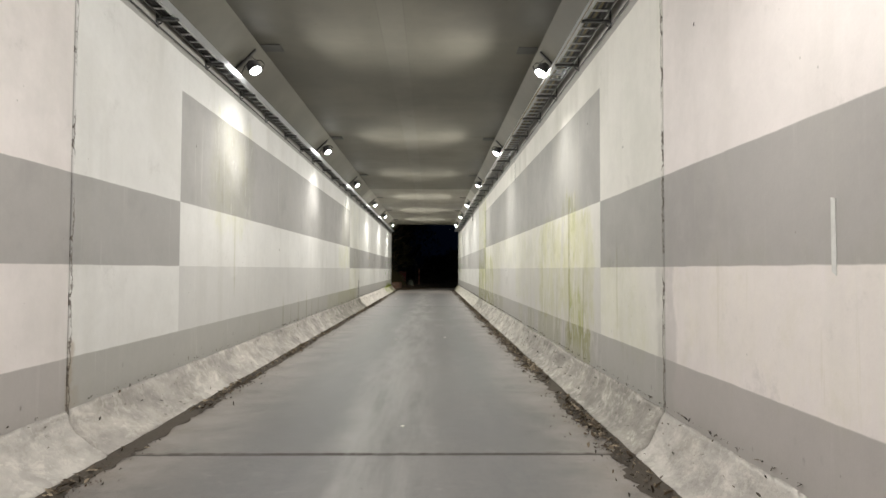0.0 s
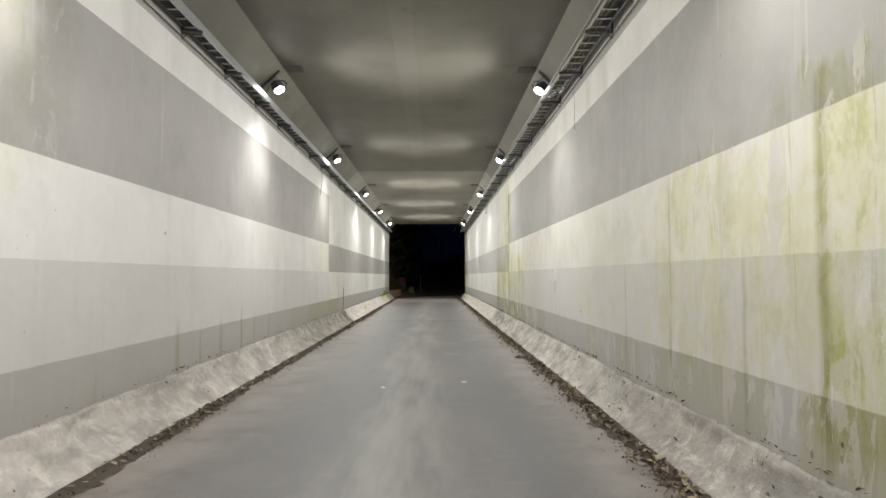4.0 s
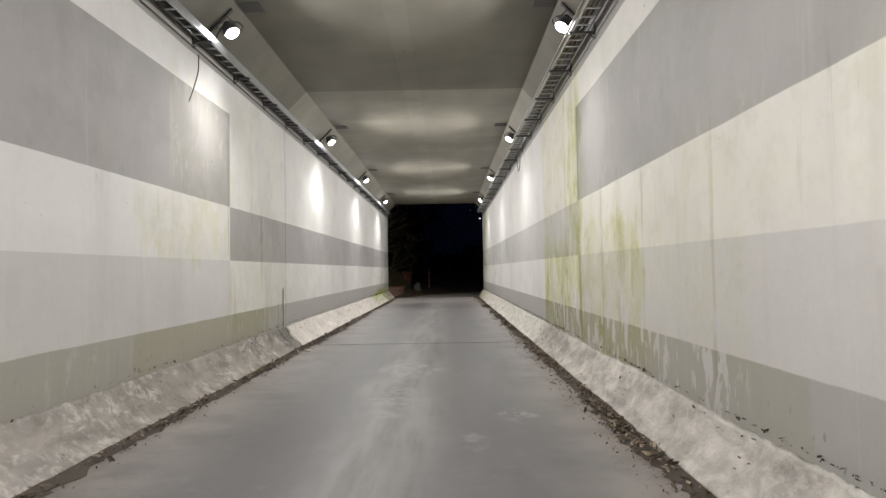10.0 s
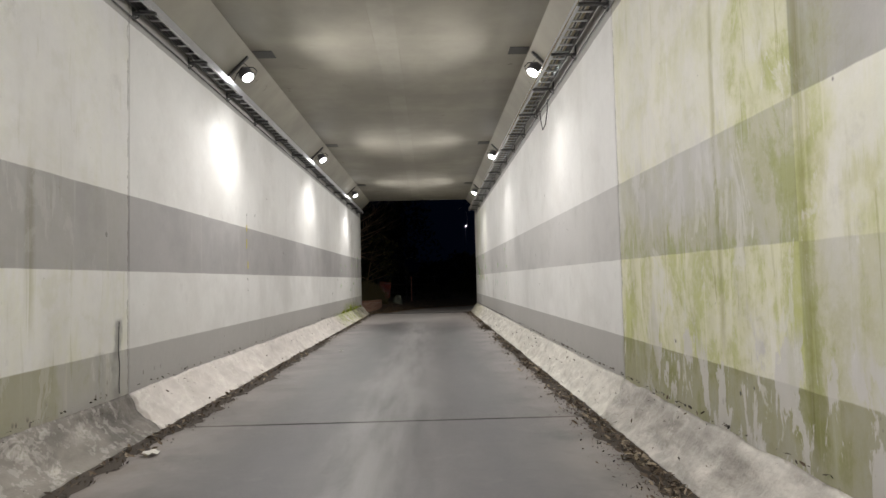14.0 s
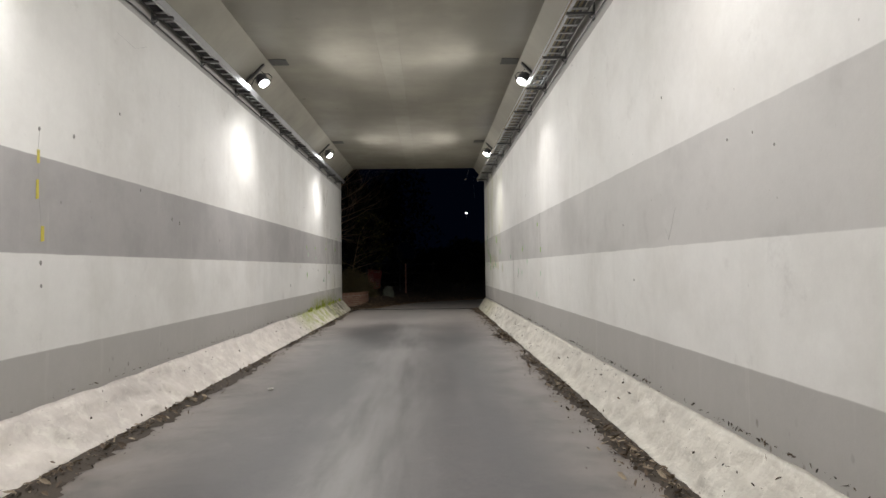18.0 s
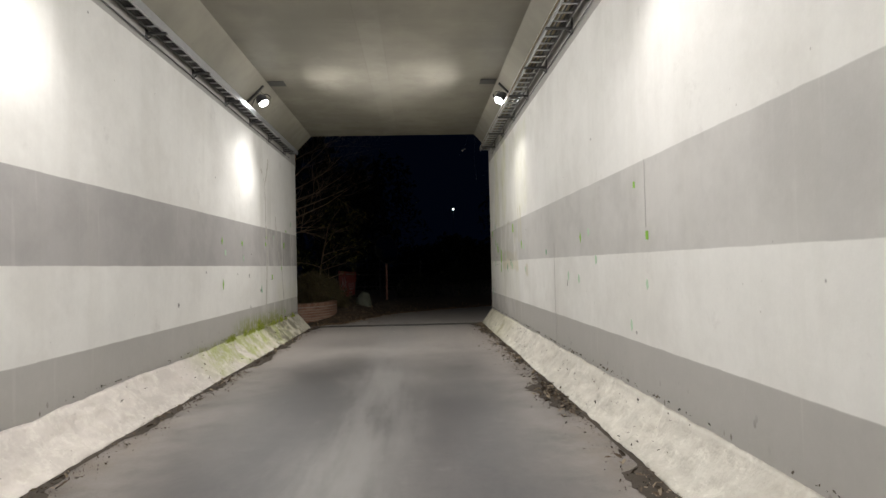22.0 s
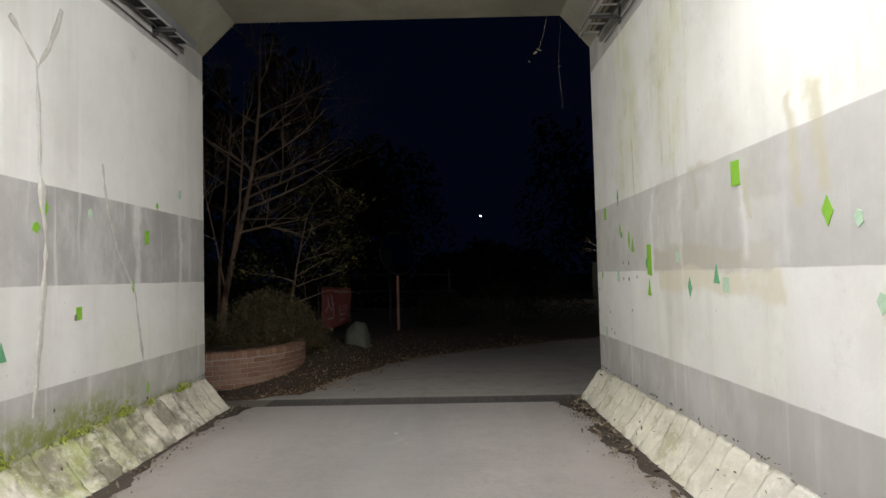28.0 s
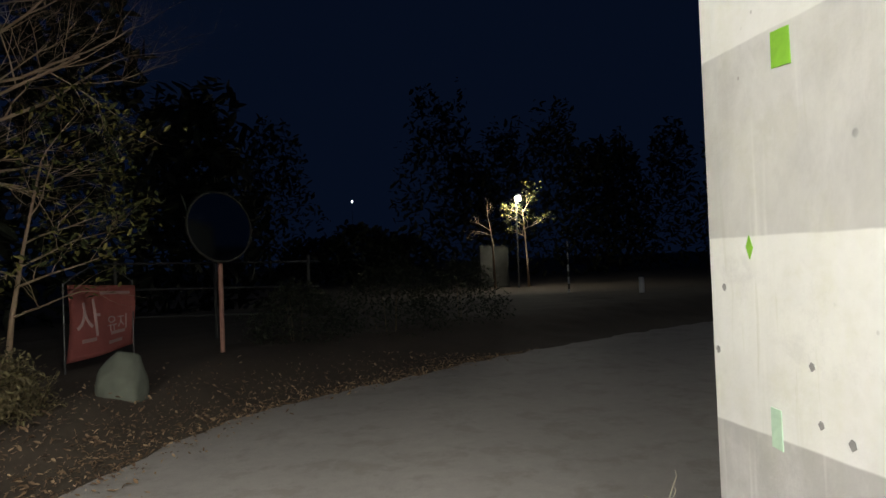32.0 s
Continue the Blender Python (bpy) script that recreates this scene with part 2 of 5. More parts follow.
    low = k.mul(k.ramp(z, 0.75, 0.36), k.ramp(k.cells(11.0, (1, 1, 0.6))[0], 0.22, 0.12), k.ramp(k.noise(2.0), 0.5, 0.62))
    c = k.mix(low, c, (0.08, 0.06, 0.045))
    for at, s in ((J1 + 0.03, 0.9), (J2 - 0.02, 0.6)):
        crack = k.mul(k.between(k.add(y, k.mul(k.op("SUBTRACT", k.noise(5.0, 6, 0.75), 0.5), 0.16)), at - 0.008, at + 0.008, 0.006), k.ramp(k.noise(2.5, 4), 0.40, 0.52), s)
        c = k.mix(crack, c, (0.09, 0.07, 0.05))
    splash = k.mul(k.ramp(k.add(z, k.mul(rag, 0.35)), 0.85, 0.45), 0.35)
    c = k.mix(splash, c, (0.32, 0.305, 0.275))
    k.colour(c, k.add(0.5, k.mul(big, 0.25)))
    k.bump(k.add(k.mul(k.noise(60.0, 3), 0.25), k.noise(4.0, 6, 0.6)), 0.2, 0.012)
    return k.m


OLIVE, GLUE, LIMEWASH, PLUME, RUST = (0.47, 0.44, 0.27), (0.44, 0.415, 0.33), (0.74, 0.73, 0.71), (0.34, 0.33, 0.31), (0.30, 0.22, 0.13)
PAINT_R = wall_paint("right_wall_paint", 5.955, 21.97,
                     [(6.3, 10.3, 0.8, 2.5, 0.62), (6.5, 7.8, 0.42, 1.2, 0.95), (7.2, 7.8, 0.6, 2.7, 0.8), (10.3, 13.4, 1.0, 2.5, 0.36), (13.4, 19.5, 1.7, 2.5, 0.28), (16.8, 21.9, 0.75, 2.5, 0.36),
                      (19.0, 25.4, 0.0, 2.1, 0.78), (21.6, 22.7, -1.0, 4.1, 0.9), (21.5, 25.6, 0.0, 1.9, 0.95), (21.6, 25.6, 1.5, 5.0, 0.5), (18.9, 22.0, -0.2, 0.95, 0.8), (4.3, 6.2, 0.8, 1.75, 0.3), (0.5, 3.7, 0.9, 1.7, 0.2),
                      (44.5, 45.3, 2.5, 4.4, 0.6), (43.3, 44.2, 2.6, 4.6, 0.6), (40.8, 42.2, 2.5, 4.2, 0.35), (42.0, 46.4, 0.8, 4.4, 0.22), (45.6, 46.4, 0.9, 2.6, 0.3)],
                     [(7.67, 2.5, 0.35, 0.05, 1.0), (6.8, 1.7, 0.5, 0.03, 0.7), (9.9, 2.45, 0.5, 0.03, 0.6), (8.55, 1.6, 0.4, 0.03, 0.6), (17.39, 2.4, 0.4, 0.03, 0.45), (20.62, 2.5, 0.3, 0.03, 0.5), (21.9, 3.8, 0.4, 0.05, 0.8), (19.0, 2.4, 0.8, 0.025, 0.6), (11.2, 1.6, 0.5, 0.02, 0.6), (22.9, 4.2, 1.0, 0.035, 0.7), (5.3, 1.8, 0.9, 0.02, 0.5)],
                     [(17.0, 24.4, 0.2, 1.15, 0.75), (6.0, 9.0, 0.3, 1.1, 0.4), (8.0, 8.4, 1.6, 2.3, 0.6), (22.6, 24.6, 1.8, 2.5, 0.5), (9.5, 13.0, 0.3, 0.8, 0.35)],
                     [(42.1, 44.25, 1.645, 1.84, 0.75, GLUE), (42.0, 44.1, 1.47, 1.645, 0.65, (0.60, 0.56, 0.40)), (42.88, 43.30, 2.39, 2.45, 0.7, GLUE), (43.16, 43.24, 2.12, 2.40, 0.6, GLUE), (43.56, 44.16, 2.39, 2.46, 0.7, GLUE), (43.62, 44.1, 2.15, 2.40, 0.3, GLUE),
                      (44.24, 44.30, 0.9, 2.44, 0.6, LIMEWASH), (43.5, 43.55, 1.0, 2.4, 0.45, LIMEWASH), (41.9, 42.55, 1.66, 2.1, 0.25, LIMEWASH), (42.42, 42.5, 1.75, 2.2, 0.5, LIMEWASH), (41.74, 41.82, 1.98, 2.6, 0.6, OLIVE), (41.52, 41.60, 2.05, 2.65, 0.6, OLIVE), (40.95, 41.15, 1.36, 1.58, 0.5, OLIVE), (42.35, 42.42, 2.0, 2.3, 0.5, OLIVE), (15.13, 15.33, 1.22, 1.42, 0.45, PLUME), (15.15, 15.20, 0.5, 1.2, 0.25, PLUME), (15.1, 15.7, 1.44, 1.66, 0.35, LIMEWASH),
                      (3.7, 4.1, 0.4, 2.2, 0.35, PLUME), (5.0, 5.7, 1.9, 2.15, 0.4, PLUME), (29.3, 30.0, 1.72, 2.1, 0.14, PLUME), (29.75, 29.79, 1.75, 2.0, 0.3, PLUME)],
                     [], 0.8, [(18.6, 25.14, 0.62), (6.5, 7.9, 0.7), (16.2, 18.6, 0.35), (8.2, 10.4, 0.5), (10.8, 11.6, 0.4), (12.4, 13.0, 0.35)])
PAINT_L = wall_paint("left_wall_paint", 6.22, 22.01,
                     [(7.4, 9.2, 2.2, 4.0, 0.4), (19.3, 22.0, 1.64, 2.44, 0.5), (20.0, 22.2, 2.2, 4.0, 0.35), (22.0, 25.2, 0.3, 1.75, 0.42), (22.2, 25.2, 1.5, 4.2, 0.26), (17.0, 19.1, 0.3, 0.85, 0.3),
                      (44.0, 46.4, 0.3, 1.2, 0.3)],
                     [(22.12, 1.4, 0.75, 0.09, 0.9), (23.56, 2.4, 1.2, 0.05, 0.7), (8.36, 2.6, 1.3, 0.03, 0.5), (24.6, 1.0, 0.5, 0.03, 0.6), (21.95, 3.6, 1.7, 0.03, 0.6), (16.83, 2.4, 0.9, 0.02, 0.4), (11.6, 0.85, -0.2, 0.06, 0.6), (12.3, 0.8, -0.2, 0.03, 0.6), (13.1, 0.85, -0.2, 0.07, 0.6), (14.0, 0.8, -0.2, 0.04, 0.7), (14.7, 0.9, -0.2, 0.06, 0.6), (15.6, 0.85, -0.2, 0.05, 0.6), (9.8, 0.7, -0.2, 0.05, 0.4)],
                     [(22.0, 23.0, 1.0, 1.5, 0.4)],
                     [(24.88, 25.0, 0.36, 1.15, 0.75, (0.22, 0.215, 0.20)), (24.55, 24.72, 0.4, 0.9, 0.4, (0.3, 0.29, 0.27)), (3.93, 4.0, 0.4, 1.0, 0.5, RUST), (3.98, 4.1, 0.42, 0.6, 0.25, RUST), (44.6, 44.7, 0.9, 2.9, 0.6, LIMEWASH), (45.6, 45.68, 0.9, 2.9, 0.6, LIMEWASH), (8.2, 8.5, 1.5, 2.4, 0.3, LIMEWASH)],
                     [(38.6, 46.0, 0.17), (40.9, 44.6, 0.5)], 0.0, [(19.2, 23.95, 0.6), (17.2, 19.2, 0.22)])


def slab_concrete():
    k = Mat("road_concrete", 0.5)
    x, y, z = k.axes()
    coarse = k.noise(0.45, 5, 0.6)
    tyre = k.noise(1.0, 3, 0.5, (1.3, 0.12, 1))
    fine = k.noise(90.0, 3, 0.7)
    f = k.add(0.66, k.mul(coarse, 0.3), k.mul(tyre, 0.25), k.mul(fine, 0.16))
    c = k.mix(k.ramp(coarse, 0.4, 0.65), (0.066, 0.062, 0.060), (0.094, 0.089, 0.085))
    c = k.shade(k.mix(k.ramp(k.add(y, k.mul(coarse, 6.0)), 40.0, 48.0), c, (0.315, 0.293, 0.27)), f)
    grit = k.noise(5.0, 8, 0.78)
    c = k.shade(c, k.add(0.40, k.mul(grit, 0.6), k.mul(k.noise(26.0, 4, 0.75), 0.62)))
    scuff = k.mul(k.ramp(grit, 0.56, 0.68), k.ramp(k.noise(0.8, 3), 0.4, 0.6), 0.35)
    c = k.mix(scuff, c, (0.22, 0.21, 0.195))
    drag = k.mul(k.ramp(k.noise(1.0, 5, 0.7, (0.9, 9.0, 1)), 0.58, 0.70), k.ramp(k.noise(0.9, 2), 0.45, 0.6), 0.1)
    c = k.mix(drag, c, (0.20, 0.19, 0.18))
    for px, py, rx, ry, s in ((-0.5, 22.0, 0.6, 1.0, 0.4), (-0.46, 19.9, 0.4, 1.2, 0.2), (0.8, 19.07, 0.26, 0.35, 0.4), (0.34, 18.15, 0.2, 0.3, 0.2), (0.3, 16.4, 0.2, 0.3, 0.22), (-0.46, 44.5, 0.16, 0.2, 0.7)):
        far_ = k.add(k.op("ABSOLUTE", k.op("DIVIDE", k.op("SUBTRACT", x, px), rx)), k.op("ABSOLUTE", k.op("DIVIDE", k.op("SUBTRACT", y, py), ry)), k.mul(k.op("SUBTRACT", k.noise(2.0, 3), 0.5), 1.5))
        c = k.mix(k.mul(k.ramp(far_, 1.2, 0.6), k.ramp(grit, 0.47, 0.56), s), c, (0.42, 0.41, 0.39))
    # pale middle strip: the lamps' reflected sheen put into the base colour
    lane_sheen = k.mul(k.between(k.add(x, k.mul(coarse, 0.7)), -0.55, 0.35, 0.35), k.ramp(k.noise(1.0, 4, 0.6, (3.0, 0.35, 1)), 0.2, 0.7), 0.7)
    c = k.mix(lane_sheen, c, (0.245, 0.238, 0.228))
    rub = k.mul(k.top(k.between(k.add(x, k.mul(coarse, 0.6)), 0.75, 1.55, 0.3), k.between(k.add(x, k.mul(coarse, 0.6)), -1.05, -0.6, 0.25)), k.ramp(k.noise(1.0, 4, 0.6, (2.0, 0.3, 1)), 0.3, 0.6), k.ramp(y, 43.0, 34.0, 0.1, 0.6))
    c = k.mix(rub, c, (0.048, 0.047, 0.047))
    dust = k.mul(k.top(k.ramp(x, TOE_L + 1.3, TOE_L + 0.2), k.ramp(x, TOE_R - 1.1, TOE_R - 0.2)), k.ramp(k.noise(1.4, 5, 0.65), 0.15, 0.70), 0.72)
    c = k.mix(dust, c, (0.30, 0.27, 0.25))
    crack = k.mul(k.between(k.add(y, k.mul(k.noise(3.0, 4), 0.12)), 3.99, 4.10, 0.02), k.ramp(k.noise(8.0, 4), 0.4, 0.6), 0.8)
    c = k.mix(crack, c, (0.05, 0.04, 0.032))
    edge = k.top(k.ramp(x, TOE_L + 0.55, TOE_L + 0.05), k.ramp(x, TOE_R - 0.55, TOE_R - 0.05))
    c = k.mix(k.mul(edge, k.ramp(k.noise(3.0, 6, 0.7), 0.36, 0.62), 0.5), c, (0.17, 0.135, 0.10))
    speck = k.mul(k.ramp(k.cells(4.0)[0], 0.06, 0.02), k.ramp(k.noise(1.3), 0.48, 0.56))
    c = k.mix(speck, c, (0.05, 0.045, 0.04))
    k.colour(c, k.add(0.36, k.mul(coarse, 0.2), k.mul(fine, 0.1)))
    k.bump(k.add(k.mul(fine, 0.6), k.noise(14.0, 6, 0.7)), 0.3, 0.01)
    return k.m


def ceiling_concrete():
    k = Mat("ceiling_concrete", 0.6)
    x, y, z = k.axes()
    coarse = k.noise(0.5, 5, 0.6)
    board = k.noise(1.0, 3, 0.5, (3.0, 0.25, 1))
    cross = k.noise(1.0, 3, 0.5, (0.25, 3.0, 1))
    f = k.add(0.72, k.mul(coarse, 0.28), k.mul(board, 0.14), k.mul(cross, 0.14))
    c = k.shade(k.mix(k.ramp(coarse, 0.35, 0.65), (0.225, 0.213, 0.176), (0.285, 0.27, 0.222)), f)
    c = k.mix(k.mul(k.between(x, -0.72, -0.38, 0.02), k.ramp(coarse, 0.3, 0.6), 0.12), c, (0.50, 0.49, 0.45))
    seam = 0.0
    for at in (-0.73, -0.37):
        seam = k.top(seam, k.between(x, at - 0.004, at + 0.004, 0.004))
    n = k.op("ABSOLUTE", k.op("SUBTRACT", k.op("FRACT", k.op("DIVIDE", k.add(y, 200.6), 1.82)), 0.5))
    seam = k.top(seam, k.mul(k.ramp(n, 0.004, 0.001), k.ramp(k.noise(0.8), 0.52, 0.6)))
    c = k.mix(k.mul(seam, k.ramp(k.noise(0.9), 0.42, 0.6), 0.4), c, (0.14, 0.13, 0.11))
    # paler past the joint; near-end darkening stands in for weaker lamp light
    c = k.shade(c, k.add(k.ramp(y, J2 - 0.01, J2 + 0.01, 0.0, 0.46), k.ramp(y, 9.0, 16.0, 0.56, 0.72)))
    flaky = k.mul(k.ramp(y, 38.0, 41.5), k.ramp(k.noise(1.3, 7, 0.72), 0.48, 0.62), 0.4)
    c = k.mix(flaky, c, (0.36, 0.347, 0.285))
    damp = k.mul(k.ramp(y, 41.5, 45.5), k.ramp(k.noise(1.6, 4, 0.6), 0.42, 0.62), 0.45)
    c = k.mix(damp, c, (0.21, 0.20, 0.14))
    spot = k.mul(k.ramp(k.noise(3.0, 4, 0.6), 0.66, 0.72), k.ramp(k.noise(0.3, 2), 0.52, 0.6), 0.6)
    c = k.mix(spot, c, (0.12, 0.11, 0.08))
    k.colour(c, k.add(0.5, k.mul(coarse, 0.2)))
    k.bump(k.add(k.noise(3.0, 5), k.mul(k.noise(70.0, 2), 0.2)), 0.2, 0.012)
    return k.m


def kerb_mortar():
    k = Mat("kerb_mortar", 0.8)
    x, y, z = k.axes()
    far = k.ramp(y, J2 - 0.01, J2 + 0.01)
    near = k.noise(1.2, 5, 0.65)
    mid = k.noise(5.0, 5, 0.6, (1, 0.7, 1.2), 0.4)
    fine = k.noise(40.0, 4, 0.7)
    side = k.ramp(x, -1.0, 1.0)
    old = k.mix(side, k.mix(k.ramp(y, 14.0, 20.0), (0.44, 0.41, 0.38), (0.25, 0.232, 0.202)), k.mix(k.ramp(y, 9.0, 15.0), (0.33, 0.31, 0.28), (0.56, 0.535, 0.48)))
    c = k.mix(far, k.mix(k.ramp(y, 3.9, 3.95), (0.48, 0.452, 0.42), old), k.mix(side, (0.66, 0.615, 0.565), (0.64, 0.615, 0.545)))
    c = k.shade(c, k.add(k.ramp(far, 0.0, 1.0, 0.28, 0.56), k.mul(k.add(k.mul(near, 0.50), k.mul(mid, 0.50), k.mul(fine, 0.16)), k.ramp(far, 0.0, 1.0, 1.0, 0.55))))
    pale = k.ramp(k.noise(4.5, 6, 0.7, (1, 0.8, 1.3), 0.6), 0.53, 0.64)
    c = k.mix(k.mul(pale, 0.5), c, k.mix(far, (0.60, 0.56, 0.51), (0.72, 0.70, 0.63)))
    dust = k.ramp(k.noise(2.4, 5, 0.7), 0.50, 0.66)
    c = k.mix(k.mul(dust, 0.5), c, k.mix(far, (0.27, 0.248, 0.215), (0.50, 0.47, 0.41)))
    pit = k.mul(k.ramp(k.cells(7.0, (1, 0.8, 1.4))[0], 0.13, 0.07), k.ramp(k.noise(3.0, 3), 0.50, 0.60), 0.6)
    c = k.mix(pit, c, (0.13, 0.11, 0.085))
    left = k.ramp(x, -1.0, -2.0)
    old_end = k.ramp(y, 41.0, 44.0)
    c = k.mix(k.mul(old_end, 0.6), c, (0.58, 0.555, 0.41))
    moss = k.mul(left, k.between(y, 39.0, 44.2, 0.8), k.ramp(k.add(k.noise(3.2, 5, 0.65), k.mul(z, 0.45)), 0.40, 0.74), 0.85)
    c = k.mix(moss, c, (0.30, 0.34, 0.09))
    black = k.mul(left, k.between(k.add(y, near), 43.2, 46.3, 0.5), k.ramp(k.noise(2.6, 5, 0.65), 0.38, 0.58), 0.85)
    c = k.mix(black, c, (0.135, 0.125, 0.085))
    tan = k.mul(k.inv(left), old_end, k.ramp(k.noise(3.0, 5, 0.65), 0.50, 0.64), 0.65)
    c = k.mix(tan, c, (0.30, 0.28, 0.15))
    damp = k.mul(left, k.between(k.add(y, k.mul(near, 0.8)), 24.75, J2 + 0.9, 0.25), k.ramp(y, J2 + 0.01, J2), 0.85)
    c = k.mix(damp, c, (0.09, 0.082, 0.07))
    grime = k.mul(k.inv(far), k.ramp(y, 6.0, 13.0), k.ramp(k.noise(1.7, 5, 0.65), 0.42, 0.64), 0.5)
    c = k.mix(grime, c, (0.23, 0.212, 0.185))
    trowel = k.noise(1.0, 4, 0.55, (1.5, 1.8, 5.0), 0.5)
    c = k.shade(c, k.mix(far, k.add(0.80, k.mul(k.ramp(trowel, 0.35, 0.65), 0.36)), k.add(0.92, k.mul(k.ramp(trowel, 0.35, 0.65), 0.14))))
    scab = k.mul(k.ramp(k.noise(13.0, 4, 0.6), 0.53, 0.58), k.ramp(k.noise(2.0, 3), 0.38, 0.6), 0.3)
    c = k.mix(scab, c, k.mix(far, (0.58, 0.55, 0.50), (0.76, 0.735, 0.66)))
    k.colour(c)
    k.bump(k.add(k.mul(fine, 0.06), k.mul(trowel, 0.3), k.noise(7.0, 4, 0.55)), 0.7, 0.05)
    return k.m


CONCRETE = slab_concrete()
CEILING = ceiling_concrete()
MORTAR = kerb_mortar()
JOINT = plain("joint_filler", (0.05, 0.045, 0.04), 0.9)
DIRTY = plain("dirty_concrete", (0.13, 0.115, 0.092), 0.9, grain=14.0, vary=0.6)
ROUGH = plain("outer_concrete", (0.30, 0.29, 0.27), 0.85, grain=8.0)
SOIL = plain("gutter_dirt", (0.055, 0.044, 0.033), 0.95, grain=25.0, vary=0.6, relief=0.9)
GALV = plain("galvanised_steel", (0.50, 0.51, 0.52), 0.38, 0.75, grain=20.0, vary=0.25, relief=0.05)
DARK_STEEL = plain("weathered_dark_steel", (0.09, 0.09, 0.09), 0.5, 0.5, grain=20.0)
CABLE = plain("black_cable_sheath", (0.035, 0.035, 0.035), 0.55)
TAN_CABLE = plain("dusty_tan_cable", (0.24, 0.20, 0.12), 0.7)
HOUSING = plain("grey_cast_housing", (0.12, 0.12, 0.13), 0.45, 0.4)
BULB = glow("lit_lamp_glass", (0.97, 0.985, 1.0), 60.0)


# ---- mesh helpers ----
def mesh(bm, name, material, smooth=False):
    data = bpy.data.meshes.new(name)
    bmesh.ops.recalc_face_normals(bm, faces=bm.faces[:])
    bm.to_mesh(data)
    bm.free()
    for mm in (material if isinstance(material, (list, tuple)) else [material]):
        data.materials.append(mm)
    if smooth:
        for p in data.polygons:
            p.use_smooth = True
    return data


def part(name, bm, material, parent, label="", smooth=False):
    ob = new(name, mesh(bm, name, material, smooth) if isinstance(bm, bmesh.types.BMesh) else bm)
    ob.parent = parent
    if label:
        tagged(ob, label)
    return ob


def thing(name, place, label, category, group="", kind=""):
    ob = new(name)
    ob.empty_display_size = 0.1
    ob.location = place
    return tagged(ob, label, category, group, kind)


def box(bm, lo, hi, bev=0.0, m=None):
    """A box between two corners, its edges rounded."""
    r = bmesh.ops.create_cube(bm, size=1.0)
    s = [b - a for a, b in zip(lo, hi)]
    for v in r["verts"]:
        v.co = Vector([lo[i] + (v.co[i] + 0.5) * s[i] for i in range(3)])
    if bev:
        edges = list({e for v in r["verts"] for e in v.link_edges})
        out = bmesh.ops.bevel(bm, geom=edges, offset=bev, segments=1, affect="EDGES")
        verts = list({v for f in out["faces"] for v in f.verts} | {v for v in r["verts"] if v.is_valid})
    else:
        verts = r["verts"]
    if m is not None:
        bmesh.ops.transform(bm, matrix=m, verts=[v for v in verts if v.is_valid])
    return bm


def rod(bm, a, b, r0, r1=None, n=8, caps=True):
    """A round bar from a to b."""
    a, b = Vector(a), Vector(b)
    d = b - a
    q = Vector((0, 0, 1)).rotation_difference(d).to_matrix().to_4x4()
    out = bmesh.ops.create_cone(bm, cap_ends=caps, segments=n, radius1=r0, radius2=r0 if r1 is None else r1, depth=d.length)
    bmesh.ops.transform(bm, matrix=Matrix.Translation((a + b) / 2) @ q, verts=out["verts"])
    return bm


def tube(bm, pts, r, n=6):
    """A bent round bar through points, tapering if r is a list."""
    pts = [Vector(p) for p in pts]
    rings = []
    for i, p in enumerate(pts):
        d = (pts[min(i + 1, len(pts) - 1)] - pts[max(i - 1, 0)]).normalized()
        side = d.cross(Vector((0, 0, 1)) if abs(d.z) < 0.95 else Vector((1, 0, 0))).normalized()
        up = side.cross(d)
        rr = r[i] if isinstance(r, (list, tuple)) else r
        rings.append([bm.verts.new(p + (side * math.cos(6.2832 * j / n) + up * math.sin(6.2832 * j / n)) * rr) for j in range(n)])
    for a, b in zip(rings, rings[1:]):
        for j in range(n):
            bm.faces.new((a[j], a[(j + 1) % n], b[(j + 1) % n], b[j]))
    bm.faces.new(rings[0][::-1])
    bm.faces.new(rings[-1])
    return bm


def prism(bm, outline, y0, y1):
    """An outline in x and z drawn out along y."""
    a = [bm.verts.new((x, y0, z)) for x, z in outline]
    b = [bm.verts.new((x, y1, z)) for x, z in outline]
    n = len(outline)
    for i in range(n):
        bm.faces.new((a[i], a[(i + 1) % n], b[(i + 1) % n], b[i]))
    bm.faces.new(a[::-1])
    bm.faces.new(b)
    return bm


def structure(name, bm, material, label, category, smooth=False):
    return tagged(new(name, mesh(bm, name, material, smooth)), label, category, "", "structure")


# ---- floor, walls, ceiling ----
G1, G2 = 0.012, 0.006          # half widths of the joints
SPANS = ((Y0, J1 - G1), (J1 + G1, J2 - G2), (J2 + G2, Y1))
GRATE_Y = (46.42, 46.86)       # drain channel, at its end by the planter
SKEW = 0.036                    # the channel runs slightly askew


def askew(y, x):
    return y - SKEW * (x + 2.25)


TH = 0.6
floor = thing("floor", (0, 0, 0), "grey worn concrete tunnel roadway in three cast slabs", "floor", "", "structure")
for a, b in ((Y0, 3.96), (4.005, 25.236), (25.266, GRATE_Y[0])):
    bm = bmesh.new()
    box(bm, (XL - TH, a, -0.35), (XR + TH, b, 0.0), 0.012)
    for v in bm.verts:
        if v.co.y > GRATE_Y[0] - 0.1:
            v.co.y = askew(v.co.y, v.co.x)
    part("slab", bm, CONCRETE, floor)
bm = bmesh.new()
box(bm, (XL - TH, 3.93, -0.3), (XR + TH, 4.03, -0.010))
box(bm, (XL - TH, 25.2, -0.3), (XR + TH, 25.3, -0.03))
